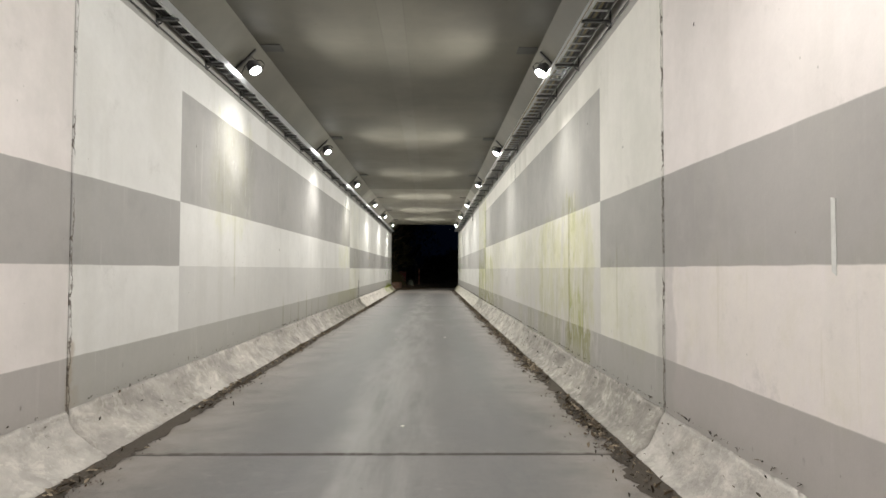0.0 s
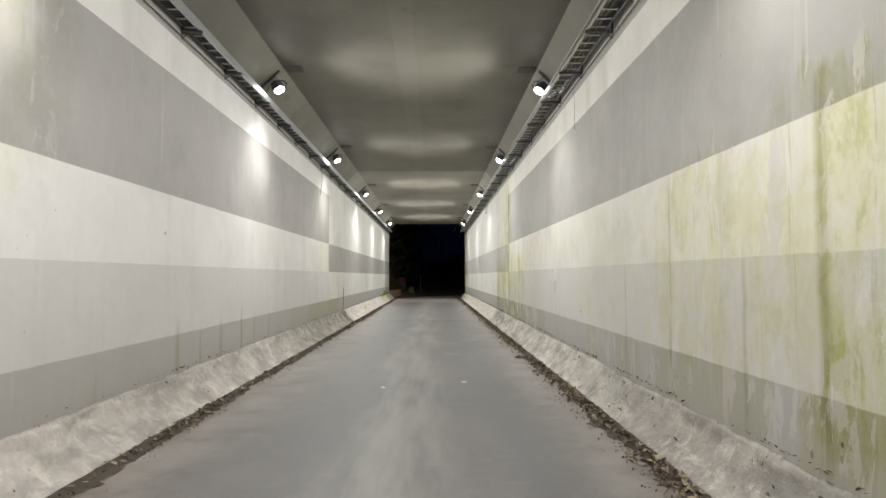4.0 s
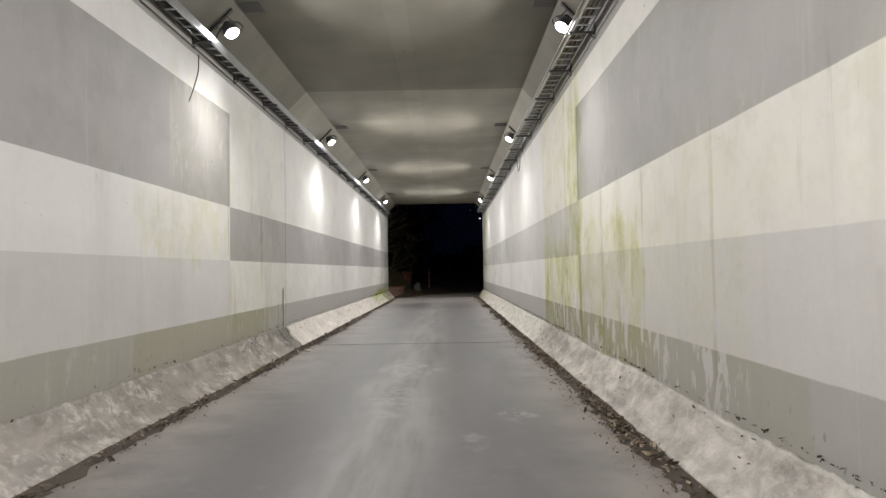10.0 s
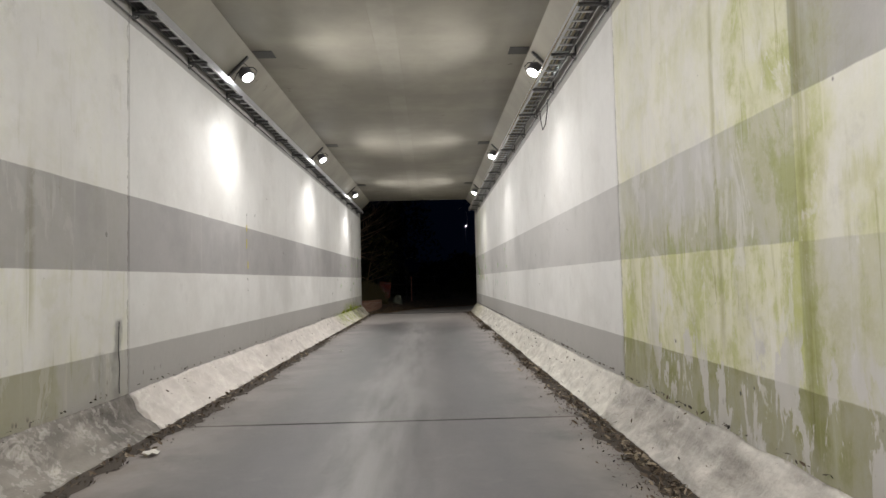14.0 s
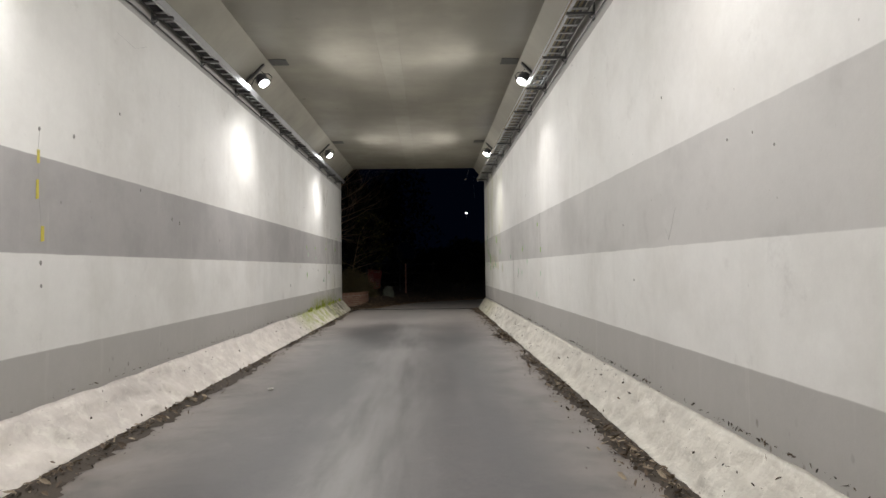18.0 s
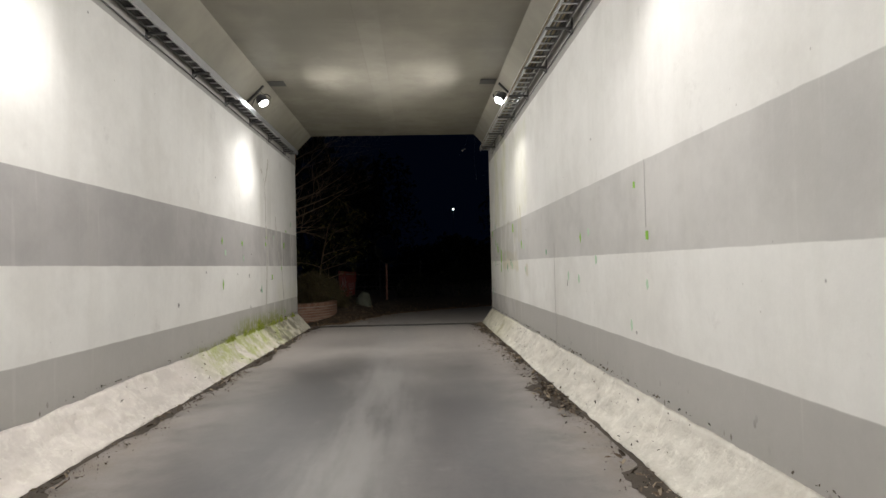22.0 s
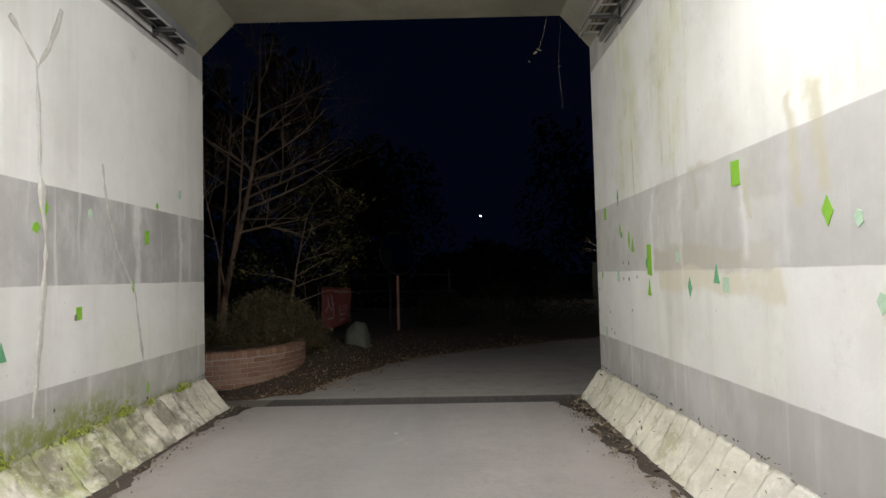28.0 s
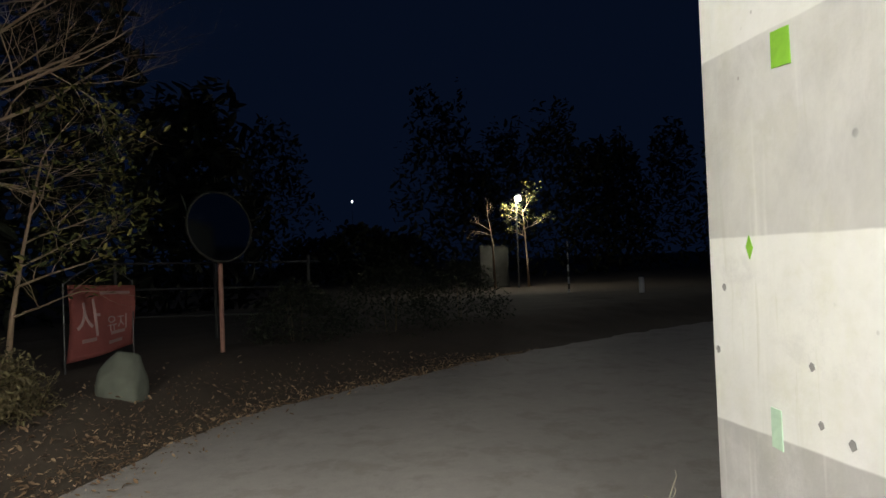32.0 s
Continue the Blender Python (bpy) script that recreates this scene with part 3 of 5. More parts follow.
part("joint_filler", bm, JOINT, floor, "dark dirt-filled joint")

for name, x, s, mat_, lab in (("wall_left", XL, -1, PAINT_L, "white and grey banded painted concrete wall with algae"),
                              ("wall_right", XR, 1, PAINT_R, "white and grey banded painted concrete wall with green streaks")):
    wall = thing(name, (0, 0, 0), lab, "wall", "", "structure")
    for i, (a, b) in enumerate(SPANS):
        bm = bmesh.new()
        box(bm, (min(x, x + s * TH), a, 0.002), (max(x, x + s * TH), b, ZC + 0.5), 0.008)
        part("wall_panel", bm, mat_, wall)
    bm = bmesh.new()
    for j in (J1, J2):
        box(bm, (min(x + s * 0.02, x + s * 0.3), j - 0.06, 0.002), (max(x + s * 0.02, x + s * 0.3), j + 0.06, ZC + 0.45))
    part("joint_filler", bm, JOINT, wall, "dark open movement joint")

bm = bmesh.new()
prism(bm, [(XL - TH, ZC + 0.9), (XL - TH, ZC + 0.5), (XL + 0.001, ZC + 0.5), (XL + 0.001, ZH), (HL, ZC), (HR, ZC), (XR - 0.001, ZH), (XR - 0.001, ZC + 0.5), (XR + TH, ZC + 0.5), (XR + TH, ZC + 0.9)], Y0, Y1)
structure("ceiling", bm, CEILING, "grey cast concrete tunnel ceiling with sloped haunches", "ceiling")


def kerb(name, x_wall, x_toe, y0, y1, seed):
    """A sloping trowelled mortar kerb; towards the mouth it turns into tilted setts with open steps between them."""
    bm = bmesh.new()
    d = 1 if x_toe > x_wall else -1
    rows = 14
    ys = list(np.arange(y0, min(y1, 40.0), 0.05)) + list(np.arange(max(y0, 40.0), y1, 0.018)) + [y1]
    grid = []
    for y in ys:
        line = []
        h = 0.395 + 0.030 * noise.noise((seed, y * 0.5, 3)) + 0.018 * noise.noise((seed, y * 2.6, 7)) + 0.008 * noise.noise((seed, y * 9.0, 2))
        w = abs(x_toe - x_wall) + 0.03 * noise.noise((seed, y * 0.6, 9)) + 0.018 * noise.noise((seed, y * 4.0, 5))
        lumpy = max(0.0, min(1.0, (y - J2 + 0.05) * 20, 1.0)) if d > 0 else max(0.0, min(1.0, (y - 12.0) / 4.0))
        sett = max(0.0, min(1.0, (y - (42.4 if d > 0 else 41.2)) / 1.0))
        for j in range(rows + 1):
            u = j / rows
            q = (y + 0.05 * u * d + 0.05 * noise.noise((y * 0.8, seed, 0))) / 0.262
            f = q - math.floor(q)
            lift = 0.6 + 0.8 * noise.noise((math.floor(q) * 3.7, seed, 1))
            step = sett * 0.085 * (lift * (f - 0.5) - (0.7 if f < 0.13 else 0.0))
            lump = 0.030 * noise.noise((y * 1.8, u * 1.6, seed)) + (0.018 + 0.018 * lumpy) * noise.noise((y * 6.0, u * 3.5, seed + 4)) + (0.004 + 0.013 * lumpy) * noise.noise((y * 15.0, u * 8.0, seed + 8))
            lump *= 1.0 - 0.75 * sett
            sag = -0.030 * math.sin(math.pi * u) + 0.02 * math.sin(math.pi * u) * lumpy
            edge = min(1.0, u * 6, (1 - u) * 6)
            b = (sag + lump + step) * 0.75 * edge
            line.append(bm.verts.new((x_wall + d * (w * u + b), y, max(-0.01, h * (1 - u) ** 1.15 + b))))
        line.append(bm.verts.new((x_wall, y, -0.01)))
        grid.append(line)
    for a, b in zip(grid, grid[1:]):
        for j in range(len(a)):
            bm.faces.new((a[j], a[(j + 1) % len(a)], b[(j + 1) % len(b)], b[j]))
    bm.faces.new(grid[0])
    bm.faces.new(grid[-1][::-1])
    return structure(name, bm, MORTAR, "sloping rough mortar kerb along the tunnel wall", "kerb", True)


for i, (a, b) in enumerate(SPANS):
    kerb(f"kerb_left_{i + 1}", XL + 0.004, TOE_L, a + 0.012, b - 0.012, 11.0 + i)
    kerb(f"kerb_right_{i + 1}", XR - 0.004, TOE_R, a + 0.012, b - 0.012, 31.0 + i)


# ---- cable ladders ----
LADDER_END = 45.62


def cable_ladder(side):
    """A galvanised ladder under the haunch, with cables lying on its rungs."""
    xw = XL if side < 0 else XR
    d = -side                                   # towards the middle
    xi, xo, z = xw + d * (0.315 if side > 0 else 0.225), xw + d * (0.08 if side > 0 else 0.05), (4.53 if side > 0 else 4.50)
    lad = thing("cable_ladder", (xw, 0, z), "galvanised steel cable ladder with black cables under the haunch", "cable tray", "cable ladders along the tunnel")
    inv = -Vector((xw, 0, z))

    def add(name, bm, mat_, label=""):
        bm.transform(Matrix.Translation(inv))
        return part(name, bm, mat_, lad, label)

    bm = bmesh.new()
    prism(bm, [(xi, z - 0.055), (xi - d * 0.004, z - 0.055), (xi - d * 0.004, z + 0.05), (xi, z + 0.05)], Y0 + 0.5, LADDER_END)
    prism(bm, [(xi - d * 0.004, z - 0.055), (xi - d * 0.03, z - 0.055), (xi - d * 0.03, z - 0.051), (xi - d * 0.004, z - 0.051)], Y0 + 0.5, LADDER_END)
    add("inner_rail", bm, GALV)
    bm = bmesh.new()
    prism(bm, [(xo, z - 0.05), (xo + d * 0.004, z - 0.05), (xo + d * 0.004, z + 0.05), (xo, z + 0.05)], Y0 + 0.5, LADDER_END)
    prism(bm, [(xo + d * 0.004, z - 0.05), (xo + d * 0.022, z - 0.05), (xo + d * 0.022, z - 0.046), (xo + d * 0.004, z - 0.046)], Y0 + 0.5, LADDER_END)
    add("outer_rail", bm, DARK_STEEL)
    bm = bmesh.new()
    box(bm, (min(xi, xo) + 0.005, -0.014, -0.048), (max(xi, xo) - 0.005, 0.014, -0.030), 0.003)
    bm.transform(Matrix.Translation((-xw, 0, 0)))
    rung = mesh(bm, "rung", GALV)
    y = -1.0
    while y < LADDER_END:
        ob = part("rung", rung, None, lad)
        ob.location = (0, y, 0)
        y += 0.25
    bm = bmesh.new()
    box(bm, (min(xw, xi + d * 0.02), -0.022, -0.085), (max(xw, xi + d * 0.02), 0.022, -0.057), 0.003)
    box(bm, (min(xw, xw + d * 0.012), -0.03, -0.15), (max(xw, xw + d * 0.012), 0.03, 0.06), 0.003)
    tube(bm, [(xw + d * 0.06, 0, -0.085), (xw + d * 0.055, 0, -0.11), (xw + d * 0.02, 0, -0.13)], 0.009)
    bm.transform(Matrix.Translation((-xw, 0, 0)))
    arm = mesh(bm, "bracket", DARK_STEEL)
    y = -0.6
    while y < LADDER_END:
        ob = part("bracket", arm, None, lad, "dark bracket with a hook")
        ob.location = (0, y, 0)
        y += 1.52
    rnd = random.Random(5 + side)
    for i in range(6):
        u = (0.06 + i * 0.036) if side > 0 else (0.03 + i * 0.022)
        bm = bmesh.new()
        r = rnd.choice((0.011, 0.014, 0.018))
        ph = rnd.random() * 9
        pts = [(xo + d * (u + 0.012 * math.sin(k * 0.7 + ph)), Y0 + 0.6 + (LADDER_END - Y0 - 0.7) * k / 60, z - 0.028 + r + 0.004 * math.sin(k * 1.3 + ph)) for k in range(61)]
        tube(bm, pts, r, 5)
        add("cable", bm, TAN_CABLE if side > 0 and i % 2 else CABLE)
    bm = bmesh.new()
    tube(bm, [(xw + d * 0.022, Y0 + 0.5 + (LADDER_END - Y0 - 0.55) * k / 40, z - 0.14 + 0.004 * math.sin(k * 2.1)) for k in range(41)], 0.008, 6)
    add("conduit", bm, DARK_STEEL)
    return lad


cable_ladder(-1)
cable_ladder(1)


# ---- floodlights ----
def floodlight(side):
    """A small cast floodlight in a yoke on a bar across the haunch; its origin is the bar's middle on the haunch."""
    d = -side
    lamp = thing("floodlight", (0, 0, 0), "lit floodlight in a dark yoke on the haunch", "light", "floodlights along the tunnel")
    along = Vector((d, 0, 1)).normalized()       # up the haunch
    out = Vector((d, 0, -1)).normalized()        # away from it
    turn = Matrix((along, Vector((0, 1, 0)), out)).transposed().to_4x4()
    bm = bmesh.new()
    box(bm, (-0.24, -0.028, 0.004), (0.22, 0.028, 0.034), 0.004, turn)
    part("mounting_bar", bm, DARK_STEEL, lamp)
    bm = bmesh.new()
    box(bm, (-0.10, -0.018, 0.030), (0.10, 0.018, 0.036), 0.002, turn)
    box(bm, (-0.104, -0.018, 0.030), (-0.098, 0.018, 0.20), 0.002, turn)
    box(bm, (0.098, -0.018, 0.030), (0.104, 0.018, 0.20), 0.002, turn)
    part("yoke", bm, DARK_STEEL, lamp)
    _, axis, _ = lens_place(d)
    aim = Vector((0, 0, 1)).rotation_difference(axis).to_matrix().to_4x4()
    mid = out * 0.20
    at = Matrix.Translation(mid) @ aim
    bm = bmesh.new()
    for z0, z1, r0, r1 in ((-0.12, -0.08, 0.05, 0.07), (-0.08, 0.03, 0.08, 0.092), (0.03, 0.06, 0.104, 0.106)):
        rod(bm, (0, 0, z0), (0, 0, z1), r0, r1, 18)
    bm.transform(at)
    shell = part("housing", bm, HOUSING, lamp, "dark grey cast housing")
    bm = bmesh.new()
    rod(bm, (0, 0, -0.003), (0, 0, 0.003), 0.098, 0.098, 18)
    bm.transform(aim)
    fin = mesh(bm, "cooling_fin", HOUSING)
    for k in range(5):
        ob = part("cooling_fin", fin, None, shell)
        ob.location = mid + axis * (-0.059 + k * 0.016)
    bm = bmesh.new()
    bmesh.ops.create_uvsphere(bm, u_segments=20, v_segments=10, radius=0.088)
    bmesh.ops.delete(bm, geom=[v for v in bm.verts if v.co.z < -0.001], context="VERTS")
    bm.transform(at @ pose(0, 0, 0.06) @ Matrix.Diagonal((1, 1, 0.35, 1)))
    part("lens", bm, BULB, lamp, "glowing white glass", True)
    bm = bmesh.new()
    a = mid - axis * 0.09
    tube(bm, [a, a + Vector((-0.05 * d, 0.05, 0.05)), a + Vector((-0.12 * d, 0.06, -0.03)), a + Vector((-0.17 * d, 0.04, -0.16)), a + Vector((-0.18 * d, 0.0, -0.27))], 0.007)
    tube(bm, [a, a + Vector((0.05 * d, 0.06, 0.07)), a + Vector((0.12 * d, 0.10, 0.08)), a + Vector((0.17 * d, 0.12, 0.03)), a + Vector((0.15 * d, 0.10, -0.04))], 0.009)
    part("cable", bm, CABLE, lamp)
    return lamp


PLATE = plain("ceiling_plate_grey", (0.10, 0.10, 0.095), 0.6)


def ceiling_plate():
    bm = bmesh.new()
    box(bm, (-0.15, -0.15, -0.012), (0.15, 0.15, 0.0), 0.004)
    for sx in (-1, 1):
        for sy in (-1, 1):
            rod(bm, (sx * 0.12, sy * 0.12, -0.016), (sx * 0.12, sy * 0.12, -0.010), 0.01, n=6)
    return tagged(new("ceiling_plate", mesh(bm, "ceiling_plate", PLATE)), "flat grey steel plate screwed to the ceiling", "plate", "ceiling plates by the floodlights")


for side, mx in ((-1, MOUNT_L), (1, MOUNT_R)):
    first, plate = floodlight(side), ceiling_plate()
    for i, ly in enumerate(LAMP_Y):
        m = pose(mx, ly, MOUNT_Z)
        px = (HL + 0.17) if side < 0 else (HR - 0.17)
        mp = pose(px, ly + 0.12, ZC - 0.001)
        if i:
            copy_thing(first, m)
            copy_thing(plate, mp)
        else:
            first.matrix_basis, plate.matrix_basis = m, mp


# ---- gutter dirt and leaves ----
def dirt_strip(x, d, y0, y1, wide, seed):
    bm = bmesh.new()
    n = int((y1 - y0) / 0.05)
    rows = []
    for i in range(n + 1):
        y = y0 + (y1 - y0) * i / n
        gap = noise.noise((y * 0.35, seed, 2))
        w = wide * (0.75 + 0.5 * noise.noise((y * 0.8, seed, 0)) + 0.35 * noise.noise((y * 4.0, seed, 1)) + 0.25 * noise.noise((y * 12.0, seed, 1)))
        if 25.3 < y < 33.5 and x < 0:
            w *= 1.45 + 0.6 * noise.noise((y * 1.6, seed, 4))
        if y > 34.5:
            w *= max(0.02, min(1.9, 0.6 + 3.6 * noise.noise((y * 0.55, seed, 2)) + 1.2 * noise.noise((y * 2.2, seed, 6))))
        w = max(0.012, w)
        a = x - d * 0.05
        rows.append([bm.verts.new((a + d * (0.05 + w) * u, y, 0.004 + 0.016 * math.sin(math.pi * min(1.0, u + 0.12)) * (0.6 + 0.5 * noise.noise((y * 6, u * 3, seed))) * (1 - u))) for u in (0, 0.3, 0.6, 0.85, 1.0)])
    for a, b in zip(rows, rows[1:]):
        for j in range(4):
            bm.faces.new((a[j], a[j + 1], b[j + 1], b[j]))
    ob = new("gutter_dirt", mesh(bm, "gutter_dirt", SOIL, True))
    return tagged(ob, "dark damp dirt lying along the kerb", "dirt", "", "stuff")


dirt_strip(TOE_L + 0.02, 1, Y0 + 1, Y1, 0.20, 3.0)
dirt_strip(TOE_R - 0.02, -1, Y0 + 1, Y1, 0.22, 8.0)


def leaf_material(name, cols):
    k = Mat(name, 0.75)
    r = k.island()
    c = k.mix(k.ramp(r, 0.0, 0.5), cols[0], cols[1])
    c = k.mix(k.ramp(r, 0.5, 1.0), c, cols[2])
    k.colour(k.shade(c, k.add(0.7, k.mul(k.noise(60.0), 0.6))))
    return k.m


VERGE_LEAF = leaf_material("fallen_orange_leaf", ((0.075, 0.045, 0.024), (0.17, 0.105, 0.055), (0.40, 0.28, 0.16)))
# hedge leaf colours are near black to hold the unlit night shade
HEDGE_LEAF = leaf_material("shaded_hedge_leaf", ((0.012, 0.016, 0.007), (0.02, 0.026, 0.010), (0.03, 0.032, 0.014)))
CRUMB = leaf_material("dark_crumb", ((0.03, 0.025, 0.02), (0.06, 0.048, 0.035), (0.12, 0.085, 0.055)))
LITTER = leaf_material("dry_leaf_litter", ((0.04, 0.028, 0.018), (0.105, 0.075, 0.048), (0.32, 0.265, 0.19)))
GREEN_LEAF = leaf_material("evergreen_leaf", ((0.035, 0.045, 0.015), (0.085, 0.095, 0.025), (0.32, 0.28, 0.08)))
BROWN_LEAF = leaf_material("withered_leaf", ((0.06, 0.048, 0.02), (0.105, 0.085, 0.036), (0.15, 0.13, 0.055)))


def leaves(name, spots, material, label, category, flat=1.0):
    """Many curled leaves in one mesh: spots of (place, length, turn, tilt)."""
    vs, fs = [], []
    for p, s, a, tilt in spots:
        m = Matrix.Translation(p) @ Euler((tilt * flat, tilt * 0.7 * flat, a)).to_matrix().to_4x4()
        o = len(vs)
        c = 0.25 * s
        for q in ((-s, 0, 0), (-0.35 * s, 0.38 * s, c * 0.7), (0.45 * s, 0.30 * s, c * 0.5), (s, 0, c * 0.4), (0.45 * s, -0.30 * s, c * 0.5), (-0.35 * s, -0.38 * s, c * 0.7), (0.05 * s, 0, 0)):
            vs.append(m @ Vector(q))
        fs += [(o, o + 6, o + 1), (o + 1, o + 6, o + 2), (o + 2, o + 6, o + 3), (o + 3, o + 6, o + 4), (o + 4, o + 6, o + 5), (o + 5, o + 6, o)]
    data = bpy.data.meshes.new(name)
    data.from_pydata(vs, [], fs)
    data.materials.append(material)
    return tagged(new(name, data), label, category, "", "stuff")


rnd = random.Random(21)


def gutter_leaves(x, d, count, spread):
    out = []
    while len(out) < count:
        y = rnd.uniform(-1.0, Y1)
        dens = 0.55 + 0.9 * noise.noise((y * 0.5, x, 5))
        if y > 34.5:
            dens *= 0.7 + 1.6 * noise.noise((y * 0.55, 3.0 if x < 0 else 8.0, 2))
        if rnd.random() > dens:
            continue
        u = abs(rnd.gauss(0, spread)) + 0.01
        out.append(((x + d * u, y, 0.012 + rnd.random() * 0.035), rnd.choice((0.008, 0.012, 0.018, 0.025, 0.034, 0.045)), rnd.uniform(0, 6.3), rnd.gauss(0, 0.6)))
    return out


leaves("gutter_leaves", gutter_leaves(TOE_L + 0.02, 1, 2600, 0.09), LITTER, "dry brown leaf crumbs lying in the gutter", "leaves")
leaves("gutter_leaves", gutter_leaves(TOE_R - 0.02, -1, 5200, 0.11), LITTER, "dry brown leaves and twigs lying in the gutter", "leaves")


def gutter_crumbs(x, d, count, spread):
    out = []
    while len(out) < count:
        y = rnd.uniform(-1.0, Y1)
        if rnd.random() > 0.6 + 0.9 * noise.noise((y * 0.5, x, 5)):
            continue
        u = abs(rnd.gauss(0, spread))
        out.append(((x + d * u, y, 0.006 + rnd.random() * 0.012), rnd.choice((0.006, 0.010, 0.016)), rnd.uniform(0, 6.3), rnd.gauss(0, 1.0)))
    return out


leaves("gutter_crumbs", gutter_crumbs(TOE_L + 0.02, 1, 5000, 0.13), CRUMB, "dark crumbs of soil and bark in the gutter", "crumbs")
leaves("gutter_crumbs", gutter_crumbs(TOE_R - 0.02, -1, 7000, 0.16), CRUMB, "dark crumbs of soil and bark in the gutter", "crumbs")


def seam_bits(x, d, toe, count):
    """Dark crumbs caught along the kerb's upper edge and on its face."""
    out = []
    while len(out) < count:
        y = rnd.uniform(-1.0, Y1)
        if rnd.random() > 0.5 + 0.9 * noise.noise((y * 0.7, x, 9)):
            continue
        u = 0.0 if rnd.random() < 0.55 else rnd.random() ** 1.5
        out.append(((x + d * (0.012 + u * abs(toe - x) * 0.95), y, 0.40 * (1 - u) + 0.03 + rnd.random() * 0.02), rnd.choice((0.006, 0.009, 0.014, 0.022)), rnd.uniform(0, 6.3), rnd.gauss(0, 0.9)))
    return out


MOSS = leaf_material("yellow_green_moss", ((0.17, 0.21, 0.025), (0.30, 0.36, 0.05), (0.42, 0.46, 0.10)))


def moss_spots(count):
    """Little upright tufts where the wall meets the kerb, thickest in a few clumps."""
    out = []
    while len(out) < count:
        y = rnd.uniform(39.6, 45.9)
        lush = 0.35 + 1.5 * noise.noise((y * 1.1, 2, 7)) + 0.9 * noise.noise((y * 4.0, 5, 7)) - 0.5 * max(0.0, 41.4 - y) - 0.15 * max(0.0, y - 44.0)
        if rnd.random() > lush:
            continue
        up = abs(rnd.gauss(0, 0.035 + 0.11 * max(0.0, lush - 0.4)))
        out.append(((XL + 0.006 + 0.03 * rnd.random(), y, 0.365 + up), rnd.choice((0.008, 0.013, 0.020)), rnd.uniform(0, 6.3), 1.3 + rnd.gauss(0, 0.3)))
    return out


leaves("moss", moss_spots(2000), MOSS, "yellow-green moss tufts along the wall's foot", "moss")
leaves("kerb_crumbs", seam_bits(XL, 1, TOE_L, 650), CRUMB, "dark crumbs caught along the kerb", "crumbs")
leaves("kerb_crumbs", seam_bits(XR, -1, TOE_R, 1300), CRUMB, "dark crumbs caught along the kerb", "crumbs")


# ---- outside: ground, road, portal ----
def asphalt():
    k = Mat("outer_road", 0.75)
    big, fine = k.noise(0.6, 5, 0.6), k.noise(110.0, 3, 0.7)
    c = k.shade(k.mix(big, (0.25, 0.232, 0.21), (0.33, 0.308, 0.28)), k.add(0.6, k.mul(fine, 0.5), k.mul(k.noise(7.0, 4), 0.3)))
    c = k.mix(k.mul(k.ramp(k.noise(2.2, 6, 0.7), 0.5, 0.62), 0.35), c, (0.16, 0.14, 0.115))
    k.colour(c)
    k.bump(fine, 0.5, 0.006)
    return k.m


ROAD = asphalt()
VERGE = plain("leafy_soil", (0.06, 0.045, 0.03), 0.95, grain=12.0, vary=0.6, relief=0.8)
bm = bmesh.new()
bmesh.ops.create_grid(bm, x_segments=2, y_segments=2, size=600.0)
bm.transform(Matrix.Translation((0, 0, -0.06)))
structure("ground", bm, VERGE, "dark leafy soil reaching to the horizon", "ground")

bm = bmesh.new()
EDGE = ((-2.6, 47.0), (-1.93, 47.5), (-1.79, 48.35), (-1.48, 49.1), (-1.05, 50.0), (-0.45, 51.0), (0.55, 51.8), (1.7, 52.5), (3.2, 53.6), (6.0, 55.0), (10.0, 56.7), (16.0, 59.0), (40.0, 69.0))
def ragged(line):
    """The same line, broken into short uneven bits."""
    out = []
    for (xa, ya), (xb, yb) in zip(line, line[1:]):
        n = max(2, int(math.hypot(xb - xa, yb - ya) / 0.06)) if ya < 56 else 2
        for i in range(n):
            u = i / n
            px, py = xa + (xb - xa) * u, ya + (yb - ya) * u
            out.append((px + 0.10 * noise.noise((px * 1.5, py * 1.5, 2)), py - 0.05 + 0.16 * noise.noise((px * 2.2, py * 2.2, 5)) + 0.07 * noise.noise((px * 9, py * 9, 8))))
    return out


ring = [(-2.9, askew(GRATE_Y[1], -2.9)), *ragged(EDGE), (44.0, 60.0), (16.0, 52.0), (6.0, 48.6), (3.2, 47.4), (2.4, 47.05), (2.2, askew(GRATE_Y[1], 2.2))]
lo, hi = [bm.verts.new((x, y, -0.2)) for x, y in ring], [bm.verts.new((x, y, -0.004)) for x, y in ring]
bm.faces.new(hi)
for i in range(len(ring)):
    bm.faces.new((lo[i - 1], lo[i], hi[i], hi[i - 1]))
structure("road", bm, ROAD, "pale worn road bending away outside the tunnel", "road")

head = thing("headwall", (0, 0, 0), "plain concrete headwall round the tunnel mouth", "wall", "", "structure")
for lo_, hi_ in (((XL - 9, Y1 - 0.5, -0.3), (XL - TH - 0.004, Y1 - 0.03, 6.6)), ((XR + TH + 0.004, Y1 - 0.5, -0.3), (XR + 9, Y1 - 0.03, 6.6)), ((XL - TH, Y1 - 0.5, ZC + 0.904), (XR + TH, Y1 - 0.03, 6.6))):
    bm = bmesh.new()
    box(bm, lo_, hi_, 0.02)
    part("wall_block", bm, ROUGH, head)
bm = bmesh.new()
box(bm, (XL - TH, Y0 - 0.6, -0.3), (XR + TH, Y0 - 0.02, ZC + 0.9))
structure("wall_back", bm, ROUGH, "plain wall closing the tunnel behind", "wall")


